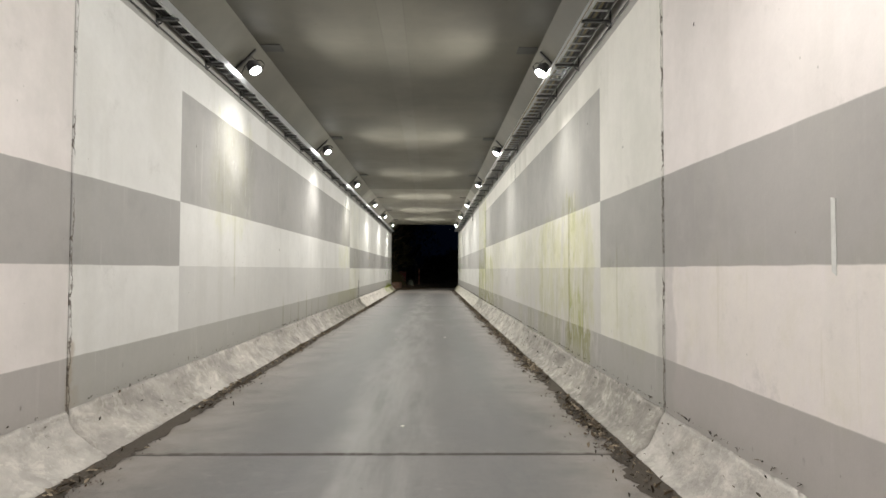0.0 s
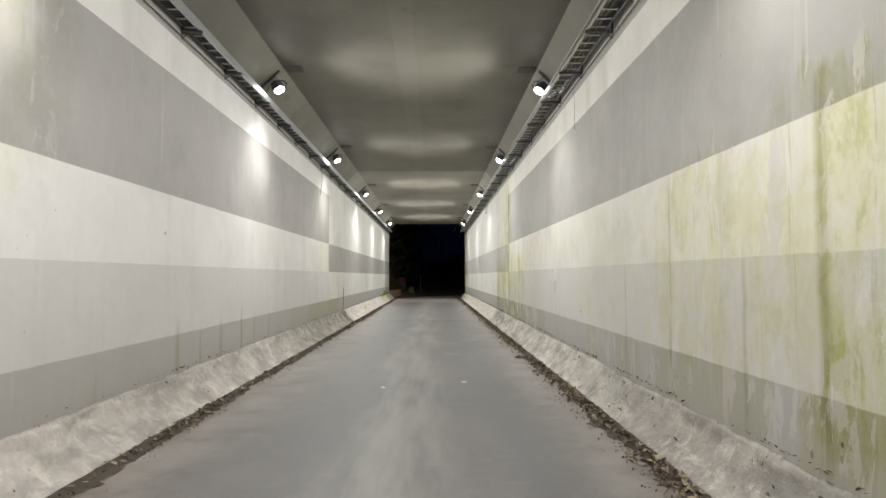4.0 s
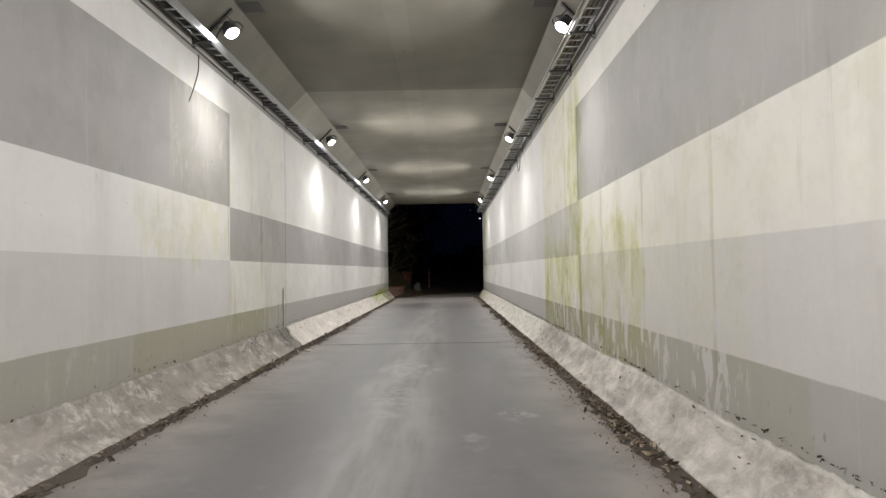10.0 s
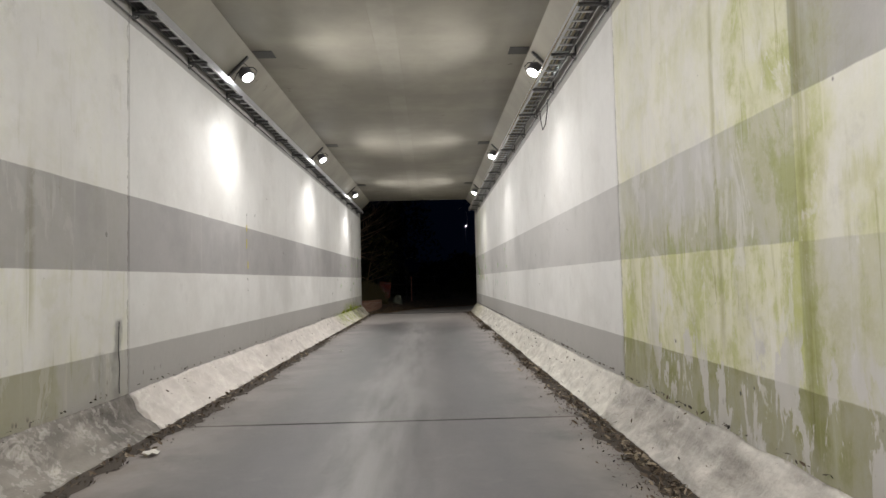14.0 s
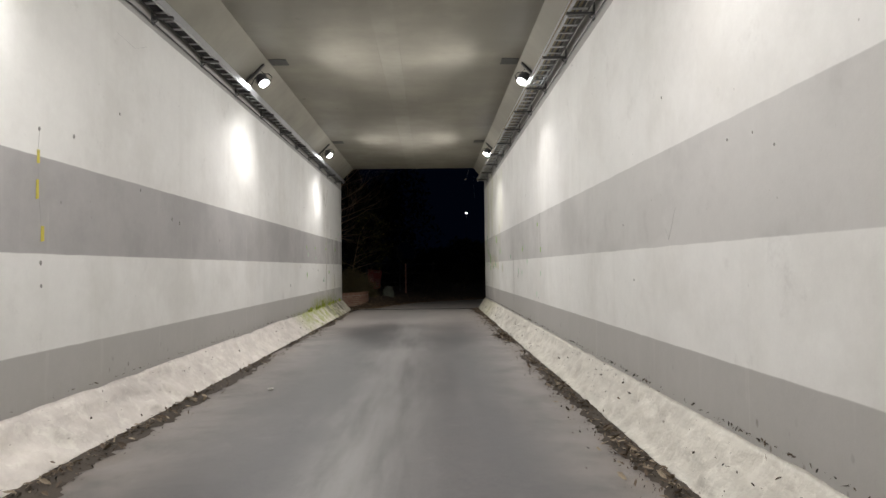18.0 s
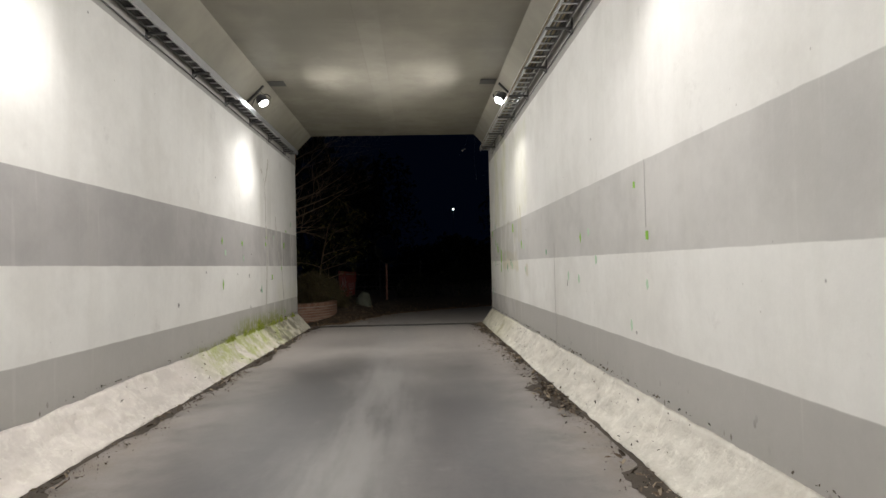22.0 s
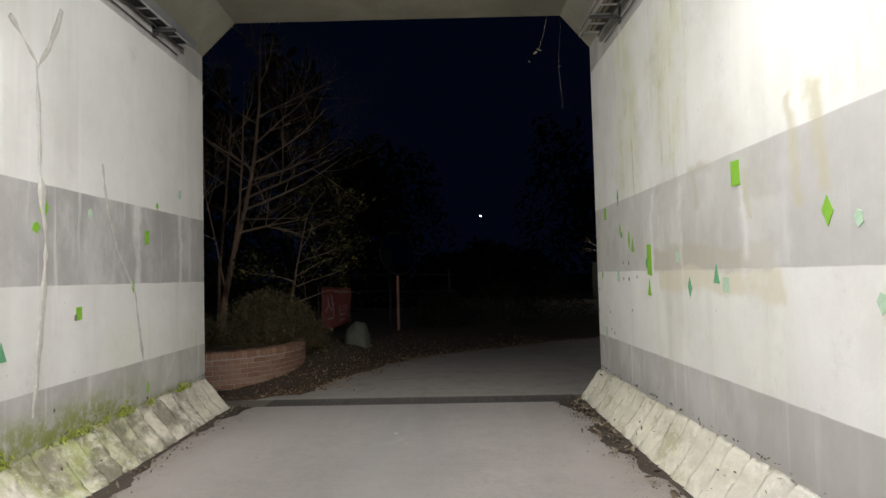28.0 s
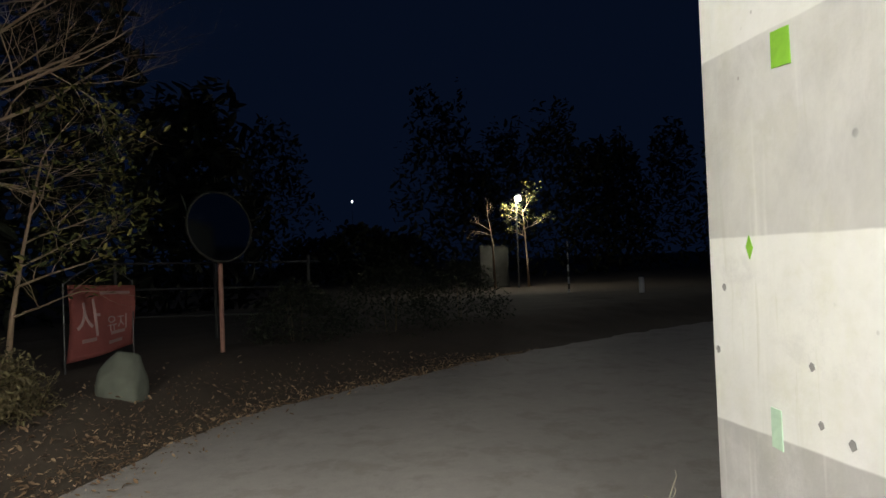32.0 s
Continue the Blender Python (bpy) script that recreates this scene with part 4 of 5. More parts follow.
def bank_height(x, y):
    """The verge beyond the road's edge rises gently."""
    d = y - np.interp(x, [q[0] for q in EDGE], [q[1] for q in EDGE])
    u = max(0.0, min(1.0, d / 3.2))
    return -0.055 + 0.36 * u * u * (3 - 2 * u) + (0.03 * noise.noise((x * 2, y * 2, 0)) + 0.015 * noise.noise((x * 7, y * 7, 1))) * min(1.0, max(0.0, d) * 2)


bm = bmesh.new()
g = [[bm.verts.new((x, y, bank_height(x, y))) for y in np.arange(47.05, 64.0, 0.22)] for x in np.arange(-16.0, 14.0, 0.25)]
for a, b in zip(g, g[1:]):
    for j in range(len(a) - 1):
        if max(v.co.z for v in (a[j], b[j], b[j + 1], a[j + 1])) > -0.053:
            bm.faces.new((a[j], b[j], b[j + 1], a[j + 1]))
bmesh.ops.delete(bm, geom=[v for v in bm.verts if not v.link_faces], context="VERTS")
structure("verge", bm, VERGE, "gently rising leafy verge beyond the road", "ground", True)


# ---- drain grate across the mouth ----
IRON = plain("dusty_cast_iron", (0.08, 0.075, 0.068), 0.7, 0.3, grain=40.0, vary=0.5, relief=0.4)
grate = thing("drain_grate", (0, 0, 0), "rusty iron drain grating across the tunnel mouth", "drain")
gx0, gx1 = -2.35, 1.74
SLANT = Matrix(((1, 0, 0, 0), (-SKEW, 1, 0, -SKEW * 2.25), (0, 0, 1, 0), (0, 0, 0, 1)))
SLOPE = Matrix(((1, 0, 0, 0), (-SKEW, 1, 0, 0), (0, 0, 1, 0), (0, 0, 0, 1)))
bm = bmesh.new()
box(bm, (gx0, GRATE_Y[0] + 0.002, -0.05), (gx1, GRATE_Y[0] + 0.03, 0.0), 0.004)
box(bm, (gx0, GRATE_Y[1] - 0.03, -0.05), (gx1, GRATE_Y[1] - 0.002, 0.0), 0.004)
bm.transform(SLANT)
part("frame", bm, IRON, grate)
bm = bmesh.new()
gw = (gx1 - gx0) / 4
for k in range(int(gw / 0.068)):
    box(bm, (0.012 + k * 0.068, GRATE_Y[0] + 0.034, -0.035), (0.022 + k * 0.068, GRATE_Y[1] - 0.034, -0.004))
for k in range(5):
    yk = GRATE_Y[0] + 0.040 + k * 0.087
    box(bm, (0.006, yk, -0.037), (gw - 0.006, yk + 0.012, -0.002))
bm.transform(SLOPE)
panel = mesh(bm, "grating", IRON)
for k in range(4):
    ob = part("grating", panel, None, grate)
    ob.location = (gx0 + k * gw, -SKEW * (gx0 + k * gw + 2.25), 0)
# black sheet below the bars, in place of the shade of a deeper channel
bm = bmesh.new()
box(bm, (gx0 - 0.002, GRATE_Y[0], -0.059), (gx1 + 0.002, GRATE_Y[1], -0.052))
bm.transform(SLANT)
part("dark_bed", bm, JOINT, grate, "black sheet standing in for the channel's deep shade")
bm = bmesh.new()
box(bm, (XL - TH, GRATE_Y[0], -0.12), (gx0 - 0.004, GRATE_Y[1], -0.003), 0.006)
box(bm, (gx1 + 0.004, GRATE_Y[0], -0.12), (XR + TH, GRATE_Y[1], -0.003), 0.006)
bm.transform(SLANT)
structure("drain_edge", bm, DIRTY, "dirty concrete ends of the drain channel", "drain edge")


# ---- brick planter ----
def brick_material():
    k = Mat("red_brick", 0.85)
    r = k.random()
    c = k.mix(r, (0.22, 0.110, 0.07), (0.31, 0.19, 0.13))
    k.colour(k.shade(c, k.add(0.6, k.mul(k.noise(14.0, 4), 0.5), k.mul(k.noise(90.0, 2), 0.3))))
    k.bump(k.noise(70.0, 4), 0.5, 0.004)
    return k.m


BRICK = brick_material()
MORTAR_BED = plain("brick_mortar", (0.36, 0.33, 0.29), 0.9, grain=40.0)
PC, PR = Vector((-4.0, 49.15, 0)), 1.56
planter = thing("brick_planter", PC, "curved low red brick planter wall beside the road", "planter")
A0, A1 = radians(-112), radians(40)


def arc_wall(r0, r1, z0, z1, n=40):
    bm = bmesh.new()
    rows = []
    for i in range(n + 1):
        a = A0 + (A1 - A0) * i / n
        c, s = math.cos(a), math.sin(a)
        rows.append([bm.verts.new((r * c, r * s, z)) for r, z in ((r0, z0), (r1, z0), (r1, z1), (r0, z1))])
    for a, b in zip(rows, rows[1:]):
        for j in range(4):
            bm.faces.new((a[j], a[(j + 1) % 4], b[(j + 1) % 4], b[j]))
    bm.faces.new(rows[0])
    bm.faces.new(rows[-1][::-1])
    return bm


part("mortar_core", arc_wall(PR - 0.10, PR - 0.008, -0.06, 0.545), MORTAR_BED, planter)
bm = bmesh.new()
box(bm, (-0.095, -0.098, -0.0325), (0.0, 0.098, 0.0325), 0.004)
brick = mesh(bm, "brick", BRICK)
bm = bmesh.new()
box(bm, (-0.21, -0.0325, -0.05), (0.004, 0.0325, 0.055), 0.004)
cap = mesh(bm, "brick", BRICK)
rnd = random.Random(4)
step = 0.207 / PR
for row in range(6):
    a = A0 + step * (0.5 if row % 2 else 0.0) + 0.06
    while a < A1 - 0.05:
        ob = part("brick", brick, None, planter)
        ob.matrix_basis = Matrix.Rotation(a, 4, "Z") @ pose(PR + rnd.gauss(0, 0.002), 0, 0.03 + row * 0.075, rnd.gauss(0, 0.4), 0, rnd.gauss(0, 0.5))
        a += step
a = A0 + 0.03
while a < A1 - 0.02:
    ob = part("brick", cap, None, planter, "upright capping brick")
    ob.matrix_basis = Matrix.Rotation(a, 4, "Z") @ pose(PR + rnd.gauss(0, 0.003), 0, 0.505 + rnd.gauss(0, 0.002))
    a += 0.074 / PR
bm = bmesh.new()
bmesh.ops.create_grid(bm, x_segments=24, y_segments=24, size=1.44)
for v in bm.verts:
    if v.co.length > 1.44:
        v.co *= 1.44 / v.co.length
    v.co.z = 0.47 + 0.06 * noise.noise(v.co * 2.0)
part("soil", bm, VERGE, planter, "dark planter soil")


# ---- trees and shrubs ----
BARK = plain("grey_brown_bark", (0.38, 0.27, 0.18), 0.9, grain=18.0, vary=0.5, relief=0.8)
SHRUB_TWIG = plain("shrub_twig_bark", (0.15, 0.115, 0.06), 0.9, grain=30.0, vary=0.4, relief=0.4)
TWIG = plain("bare_twig_bark", (0.44, 0.33, 0.22), 0.9, grain=30.0, vary=0.4, relief=0.4)


def limb(bm, p, d, length, r, depth, rnd, droop, tips, flat):
    n = 5
    pts, rad = [p], [r]
    for i in range(n):
        d = (d + Vector((rnd.gauss(0, 0.12), rnd.gauss(0, 0.12), rnd.gauss(0, 0.08) + droop))).normalized()
        p = p + d * length / n
        pts.append(p)
        rad.append(r * (1 - 0.62 * (i + 1) / n))
    tube(bm, pts, rad, 6 if r > 0.03 else (4 if r > 0.008 else 3))
    tips.append((p, d))
    if depth == 0:
        return
    for i in range(rnd.choice((3, 4, 5)) if depth > 1 else rnd.choice((2, 3, 4))):
        k = rnd.randint(1, n)
        side = Vector((rnd.gauss(0, 1), rnd.gauss(0, 1), rnd.gauss(0.15, 0.6 * flat)))
        nd = (d * 0.9 + side.normalized() * 0.85).normalized()
        limb(bm, pts[k], nd, length * rnd.uniform(0.5, 0.75), rad[k] * 0.62, depth - 1, rnd, droop, tips, flat)


def bare_tree(name, place, stems, seed, label, depth=3, droop=0.015, flat=0.7):
    tree = thing(name, place, label, "tree")
    rnd = random.Random(seed)
    tips = []
    trunk = bmesh.new()
    crown = bmesh.new()
    for pts, r, limbs in stems:
        n = len(pts)
        tube(trunk, pts, [r * (1 - 0.7 * i / (n - 1)) for i in range(n)], 9)
        for u, d, length in limbs:
            f = u * (n - 1)
            i = min(int(f), n - 2)
            q = Vector(pts[i]).lerp(Vector(pts[i + 1]), f - i)
            limb(crown, q, Vector(d).normalized(), length, r * (0.52 - 0.26 * u), depth, rnd, droop, tips, flat)
    part("trunk", trunk, BARK, tree, "", True)
    part("crown", crown, TWIG, tree, "bare spreading twigs")
    return tree, tips


stems = [([(0, 0, -0.1), (0.08, 0, 1.2), (0.28, 0.0, 2.2), (0.60, 0.0, 3.4), (0.82, 0.05, 4.6), (0.95, 0.1, 6.0), (1.0, 0.1, 8.0)], 0.085,
          [(0.42, (0.9, -0.3, 0.25), 1.8), (0.50, (0.95, -0.2, 0.12), 2.7), (0.54, (0.95, -0.3, 0.22), 2.5), (0.60, (0.9, 0.1, 0.30), 2.6), (0.66, (0.9, -0.2, 0.35), 2.4), (0.72, (0.85, -0.1, 0.5), 2.3), (0.80, (0.7, 0.1, 0.6), 2.1),
           (0.88, (0.4, -0.2, 0.8), 1.9), (0.94, (-0.3, 0.2, 0.8), 1.6), (0.64, (-0.7, -0.3, 0.5), 1.5), (0.78, (-0.7, 0.2, 0.6), 1.5)]),
         ([(0.07, 0, 1.0), (0.30, -0.12, 2.1), (0.50, -0.15, 3.3), (0.58, -0.1, 4.7), (0.62, 0.0, 6.6)], 0.05,
          [(0.45, (0.9, -0.4, 0.35), 1.9), (0.6, (0.8, 0.0, 0.5), 1.9), (0.7, (-0.6, -0.3, 0.6), 1.5), (0.85, (0.3, 0.2, 0.9), 1.6)]),
         ([(0.1, 0, 1.4), (-0.12, 0.08, 2.4), (-0.42, 0.1, 3.8), (-0.5, 0.15, 5.4)], 0.028,
          [(0.4, (-0.8, -0.2, 0.4), 1.3), (0.6, (0.5, -0.5, 0.6), 1.4), (0.85, (-0.3, 0.0, 0.9), 1.3)])]
bare_tree("bare_tree", (-5.42, 53.5, 0), stems, 3, "bare leaning tree with many fine spreading branches", 4)
stems2 = [([(0, 0, -0.1), (0.05, 0, 2.0), (0.25, 0, 4.0), (0.4, 0.1, 6.4), (0.35, 0.1, 8.0)], 0.06,
           [(0.4, (0.7, -0.4, 0.5), 2.0), (0.55, (-0.7, -0.2, 0.5), 2.0), (0.7, (0.6, 0.1, 0.6), 1.8), (0.85, (-0.2, 0.2, 0.9), 1.6)])]
bare_tree("bare_tree", (-7.55, 55.0, 0), stems2, 8, "thin bare tree standing behind the planter", 3)
bare_tree("bare_tree", (-8.6, 52.6, 0), stems2, 19, "thin bare tree with fine branches", 4)
bare_tree("bare_tree", (-6.6, 56.5, 0), stems2, 12, "thin bare tree standing in the dark", 3)


def leafy_bush(name, place, size, count, leaf, material, seed, label, twigs=60):
    """A dense bush: twigs and many single leaves in an uneven dome."""
    bush = thing(name, place, label, "bush")
    rnd = random.Random(seed)

    def dome(k):
        a, h = rnd.uniform(0, 6.3), rnd.random() ** 0.7
        w = math.sqrt(max(0.0, 1 - h * h)) * rnd.uniform(0.55, 1.0) * (1 + 0.35 * noise.noise((a * 1.2, h * 3, seed)))
        return Vector((math.cos(a) * w * size[0], math.sin(a) * w * size[1], h * size[2] * k * (1 + 0.25 * noise.noise((a * 2, h, seed + 3)))))

    bm = bmesh.new()
    for i in range(twigs):
        q = dome(1.08)
        tube(bm, [Vector((q.x * 0.35, q.y * 0.35, -0.05)), q * 0.6 + Vector((rnd.gauss(0, 0.05), rnd.gauss(0, 0.05), 0.02)), q], [0.010, 0.006, 0.002], 3)
    part("twig_mass", bm, SHRUB_TWIG, bush, "tangle of thin twigs")
    spots = []
    for i in range(count):
        p = dome(1.0) * rnd.uniform(0.8, 1.03)
        spots.append((p, leaf * rnd.uniform(0.6, 1.3), rnd.uniform(0, 6.3), rnd.gauss(0, 0.8)))
    ob = leaves("foliage", spots, material, "", "")
    ob.parent = bush
    del ob["kind"]
    return bush


def leafy_tree(name, place, stems, count, leaf, seed, label, keep, depth=2):
    """A tree whose twigs carry single leaves where keep(place) allows."""
    tree, tips = bare_tree(name, place, stems, seed, label, depth, 0.0, 0.5)
    rnd = random.Random(seed)
    tips = [p for p, d in tips if keep(p)]
    spots = []
    for i in range(count if tips else 0):
        p = rnd.choice(tips) + Vector((rnd.gauss(0, 0.12), rnd.gauss(0, 0.12), rnd.gauss(-0.02, 0.08)))
        spots.append((p, leaf * rnd.uniform(0.6, 1.3), rnd.uniform(0, 6.3), rnd.gauss(0, 0.8)))
    ob = leaves("foliage", spots, GREEN_LEAF, "", "")
    ob.parent = tree
    del ob["kind"]
    return tree


leafy_tree("evergreen_tree", (-3.7, 53.0, 0.1), [([(0, 0, -0.1), (0.1, 0, 0.9), (0.25, 0, 1.8), (0.5, 0, 3.0)], 0.045,
           [(0.35, (0.9, -0.2, 0.25), 1.2), (0.5, (0.9, -0.3, 0.3), 1.3), (0.6, (0.8, 0.2, 0.4), 1.2), (0.7, (0.9, -0.3, 0.3), 1.2), (0.8, (0.6, -0.4, 0.5), 1.0), (0.9, (0.8, 0.0, 0.3), 1.0), (0.55, (-0.5, -0.6, 0.4), 0.9), (1.0, (0.3, 0.0, 0.8), 0.8)])],
           1500, 0.055, 5, "small evergreen tree with glossy yellow-green leaves", lambda p: p.z > 1.2)
leafy_bush("withered_shrub", (-3.2, 49.65, 0.42), (1.2, 1.0, 0.98), 9000, 0.028, BROWN_LEAF, 6, "dense withered brown shrub in the brick planter", 420)
leafy_bush("withered_shrub", (-4.7, 49.6, 0.45), (0.75, 0.75, 0.7), 3500, 0.028, BROWN_LEAF, 7, "dense withered brown shrub in the brick planter", 260)
leafy_bush("withered_shrub", (-2.62, 50.35, 0.0), (0.62, 0.6, 0.85), 3200, 0.028, BROWN_LEAF, 17, "straggling withered shrub drooping beside the brick planter", 240)
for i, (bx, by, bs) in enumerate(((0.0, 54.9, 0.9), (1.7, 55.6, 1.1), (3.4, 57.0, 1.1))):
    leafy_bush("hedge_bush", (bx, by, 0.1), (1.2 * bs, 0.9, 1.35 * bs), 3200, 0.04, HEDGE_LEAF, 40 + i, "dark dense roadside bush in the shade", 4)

# ---- dark woods closing the view, added to black out the horizon ----
def woods(spans, count, seed):
    """Crowns of many loose clumps down to the ground, uneven in height; spans: (x, y, reach, height)."""
    rnd = random.Random(seed)
    spots = []
    for x, y, reach, tall in spans:
        for i in range(count):
            a, h = rnd.uniform(0, 6.3), rnd.random() ** 0.8
            w = (1.0 - 0.55 * h * h) * math.sqrt(rnd.random()) * (1 + 0.4 * noise.noise((a, h * 4, x)))
            spots.append(((x + math.cos(a) * w * reach, y + math.sin(a) * w * reach * 0.5, h * tall * (1 + 0.3 * noise.noise((a * 1.5, x, 2)))), rnd.choice((0.16, 0.26, 0.4)), rnd.uniform(0, 6.3), rnd.gauss(0, 0.9)))
    return spots


rnd = random.Random(71)
line = [(x, 62.0 + rnd.uniform(-2, 5), rnd.uniform(2.2, 3.4), rnd.uniform(7.0, 12.0)) for x in np.arange(-40.0, -3.0, 2.6)]
line += [(x, 92.0 + rnd.uniform(-3, 6), rnd.uniform(3.0, 4.5), rnd.uniform(3.2, 4.6) if -1 < x < 9 else rnd.uniform(9.0, 14.0)) for x in np.arange(-9.0, 66.0, 3.2)]
leaves("far_woods", woods(line, 1500, 72), HEDGE_LEAF, "dark woods added to black out the night horizon", "woods")

# ---- litter on the verge ----
rnd = random.Random(33)
spots = []
while len(spots) < 5200:
    y = rnd.uniform(47.1, 54.0)
    edge = np.interp(y, [q[1] for q in EDGE], [q[0] for q in EDGE])
    x = edge - rnd.gauss(0.25, 0.35) if rnd.random() < 0.45 else edge - abs(rnd.gauss(0, 1.3)) + rnd.gauss(0, 0.12)
    if (Vector((x, y, 0)) - PC).length < PR + 0.03:
        continue
    on = x > edge
    spots.append(((x, y, (0.004 if on else bank_height(x, y) + 0.012) + rnd.random() * 0.02), rnd.choice((0.010, 0.014, 0.019, 0.026, 0.034)), rnd.uniform(0, 6.3), rnd.gauss(0, 0.6)))
leaves("verge_leaves", spots, VERGE_LEAF, "fallen brown leaves strewn along the verge", "leaves")

# ---- banner, stone, mirror, fence ----
CLOTH = plain("faded_red_cloth", (0.50, 0.16, 0.14), 0.85, grain=60.0, vary=0.3, relief=0.2)
WHITE_INK = plain("worn_white_print", (0.58, 0.40, 0.37), 0.85)
ba, bb = Vector((-2.86, 52.7, 0)), Vector((-2.28, 53.62, 0))
banner = thing("banner", ba, "faded red cloth banner with white lettering on a wire frame", "banner")
along, wide = (bb - ba).normalized(), (bb - ba).length
nrm = Vector((along.y, -along.x, 0))


def cloth_at(u, v):
    """A place on the sagging cloth: u along, v up, both 0 to 1."""
    z = 0.44 + 0.11 * u + (1.02 - 0.17 * u) * v
    return along * (u * wide + 0.03 * math.sin(v * 3)) + nrm * (0.05 * math.sin(u * 5 + v * 2) + 0.05 * (1 - v) * math.sin(u * 3)) + Vector((0, 0, z))


def cloth_sheet(u0, u1, v0, v1, n, off, thick):
    bm = bmesh.new()
    g = [[bm.verts.new(cloth_at(u0 + (u1 - u0) * i / n, v0 + (v1 - v0) * j / n) + nrm * off) for j in range(n + 1)] for i in range(n + 1)]
    for i in range(n):
        for j in range(n):
            bm.faces.new((g[i][j], g[i + 1][j], g[i + 1][j + 1], g[i][j + 1]))
    r = bmesh.ops.solidify(bm, geom=bm.faces[:], thickness=thick)
    return bm


part("cloth", cloth_sheet(0, 1, 0, 1, 14, 0, 0.003), CLOTH, banner, "", True)
for word, size, u_at, v_at in (("사", 0.46, 0.26, 0.33), ("유지", 0.21, 0.72, 0.32)):
    curve = bpy.data.curves.new("letters", "FONT")
    curve.body, curve.size, curve.extrude, curve.align_x = word, size, 0.002, "CENTER"
    tmp = new("letters", curve)
    deps = bpy.context.evaluated_depsgraph_get()
    deps.update()
    data = bpy.data.meshes.new_from_object(tmp.evaluated_get(deps))
    bpy.data.objects.remove(tmp)
    for v in data.vertices:
        u, w, o = v.co.x / wide + u_at, v.co.y / 0.80 + v_at, v.co.z
        v.co = cloth_at(u, w) + nrm * (0.008 + o)
    data.materials.append(WHITE_INK)
    ob = new("lettering", data)
    ob.parent = banner
for v0, u0, u1 in ((0.86, 0.5, 0.92), (0.22, 0.15, 0.35), (0.25, 0.6, 0.85), (0.12, 0.55, 0.8)):
    part("print_bar", cloth_sheet(u0, u1, v0, v0 + 0.05, 4, 0.007, 0.002), WHITE_INK, banner)
bm = bmesh.new()
for q in (0.0, 1.0):
    e = along * wide * q
    rod(bm, e + Vector((0, 0, -0.06)) - nrm * 0.02, e + Vector((0, 0, 1.48)) - nrm * 0.02, 0.012)
tube(bm, [along * wide * u - nrm * 0.02 + Vector((0, 0, 1.46 + 0.24 * math.sin(math.pi * u))) for u in (0, 0.15, 0.35, 0.5, 0.65, 0.85, 1.0)], 0.010)
part("wire_frame", bm, DARK_STEEL, banner, "dark bent wire frame")

STONE = plain("pale_lichen_stone", (0.12, 0.13, 0.10), 0.9, grain=9.0, vary=0.5, relief=0.6)
bm = bmesh.new()
bmesh.ops.create_icosphere(bm, subdivisions=4, radius=1.0)
for v in bm.verts:
    v.co *= 1 + 0.18 * noise.noise(v.co * 1.6) + 0.05 * noise.noise(v.co * 5)
    v.co = Vector((v.co.x * 0.27, v.co.y * 0.25, v.co.z * 0.46))
ob = tagged(new("boulder", mesh(bm, "boulder", STONE, True)), "pale lichen-covered boulder standing by the banner", "stone")
ob.location = (-1.76, 51.2, 0.27)

MIRROR = plain("mirror_steel", (0.22, 0.25, 0.25), 0.16, 1.0, vary=0.05, relief=0.0)
POST = plain("faded_post_paint", (0.46, 0.24, 0.18), 0.6, grain=14.0)
BACK = plain("mirror_rim_plastic", (0.05, 0.05, 0.04), 0.6)
mir = thing("traffic_mirror", (-1.12, 54.0, 0.22), "round convex traffic mirror on a faded post", "mirror")
bm = bmesh.new()
rod(bm, (0, 0, -0.3), (0, 0, 1.62), 0.038, n=14)
part("post", bm, POST, mir)
tilt = pose(0.03, -0.08, 2.02, 82, 0, 38)
bm = bmesh.new()
rings = []
for j in range(9):
    u = j / 8
    rings.append([bm.verts.new((0.52 * u * math.cos(k * 6.2832 / 40), 0.53 * u * math.sin(k * 6.2832 / 40), 0.07 * (1 - u * u))) for k in range(40)] if j else [bm.verts.new((0, 0, 0.07))])
for k in range(40):
    bm.faces.new((rings[0][0], rings[1][k], rings[1][(k + 1) % 40]))
for a, b in zip(rings[1:], rings[2:]):
    for k in range(40):
        bm.faces.new((a[k], b[k], b[(k + 1) % 40], a[(k + 1) % 40]))
bm.transform(tilt)
part("mirror_face", bm, MIRROR, mir, "dark convex mirror glass", True)
bm = bmesh.new()
pts = [(0.535 * math.cos(k * 6.2832 / 40), 0.545 * math.sin(k * 6.2832 / 40), -0.01) for k in range(41)]
tube(bm, pts, 0.02, 6)
bm.transform(tilt)
part("rim", bm, BACK, mir)
bm = bmesh.new()
rod(bm, (0, 0, 1.55), (0, -0.06, 1.75), 0.03)
box(bm, (-0.05, -0.06, 1.5), (0.05, 0.05, 1.6), 0.01)
part("clamp", bm, GALV, mir, "shiny steel clamp")

FENCE = plain("dull_fence_steel", (0.08, 0.08, 0.076), 0.6, 0.4)
fence = thing("fence", (-3.2, 56.0, 0.3), "dark steel pipe fence behind the mirror", "fence")
for k in range(3):
    bm = bmesh.new()
    rod(bm, (k * 1.7, 0, -0.06), (k * 1.7, 0, 1.5), 0.03)
    part("post", bm, FENCE, fence)
for z in (1.42, 0.95, 0.45):
    bm = bmesh.new()
    rod(bm, (-0.2, 0, z + 0.03), (3.6, 0.02, z - 0.06), 0.02)
    part("rail", bm, FENCE, fence)

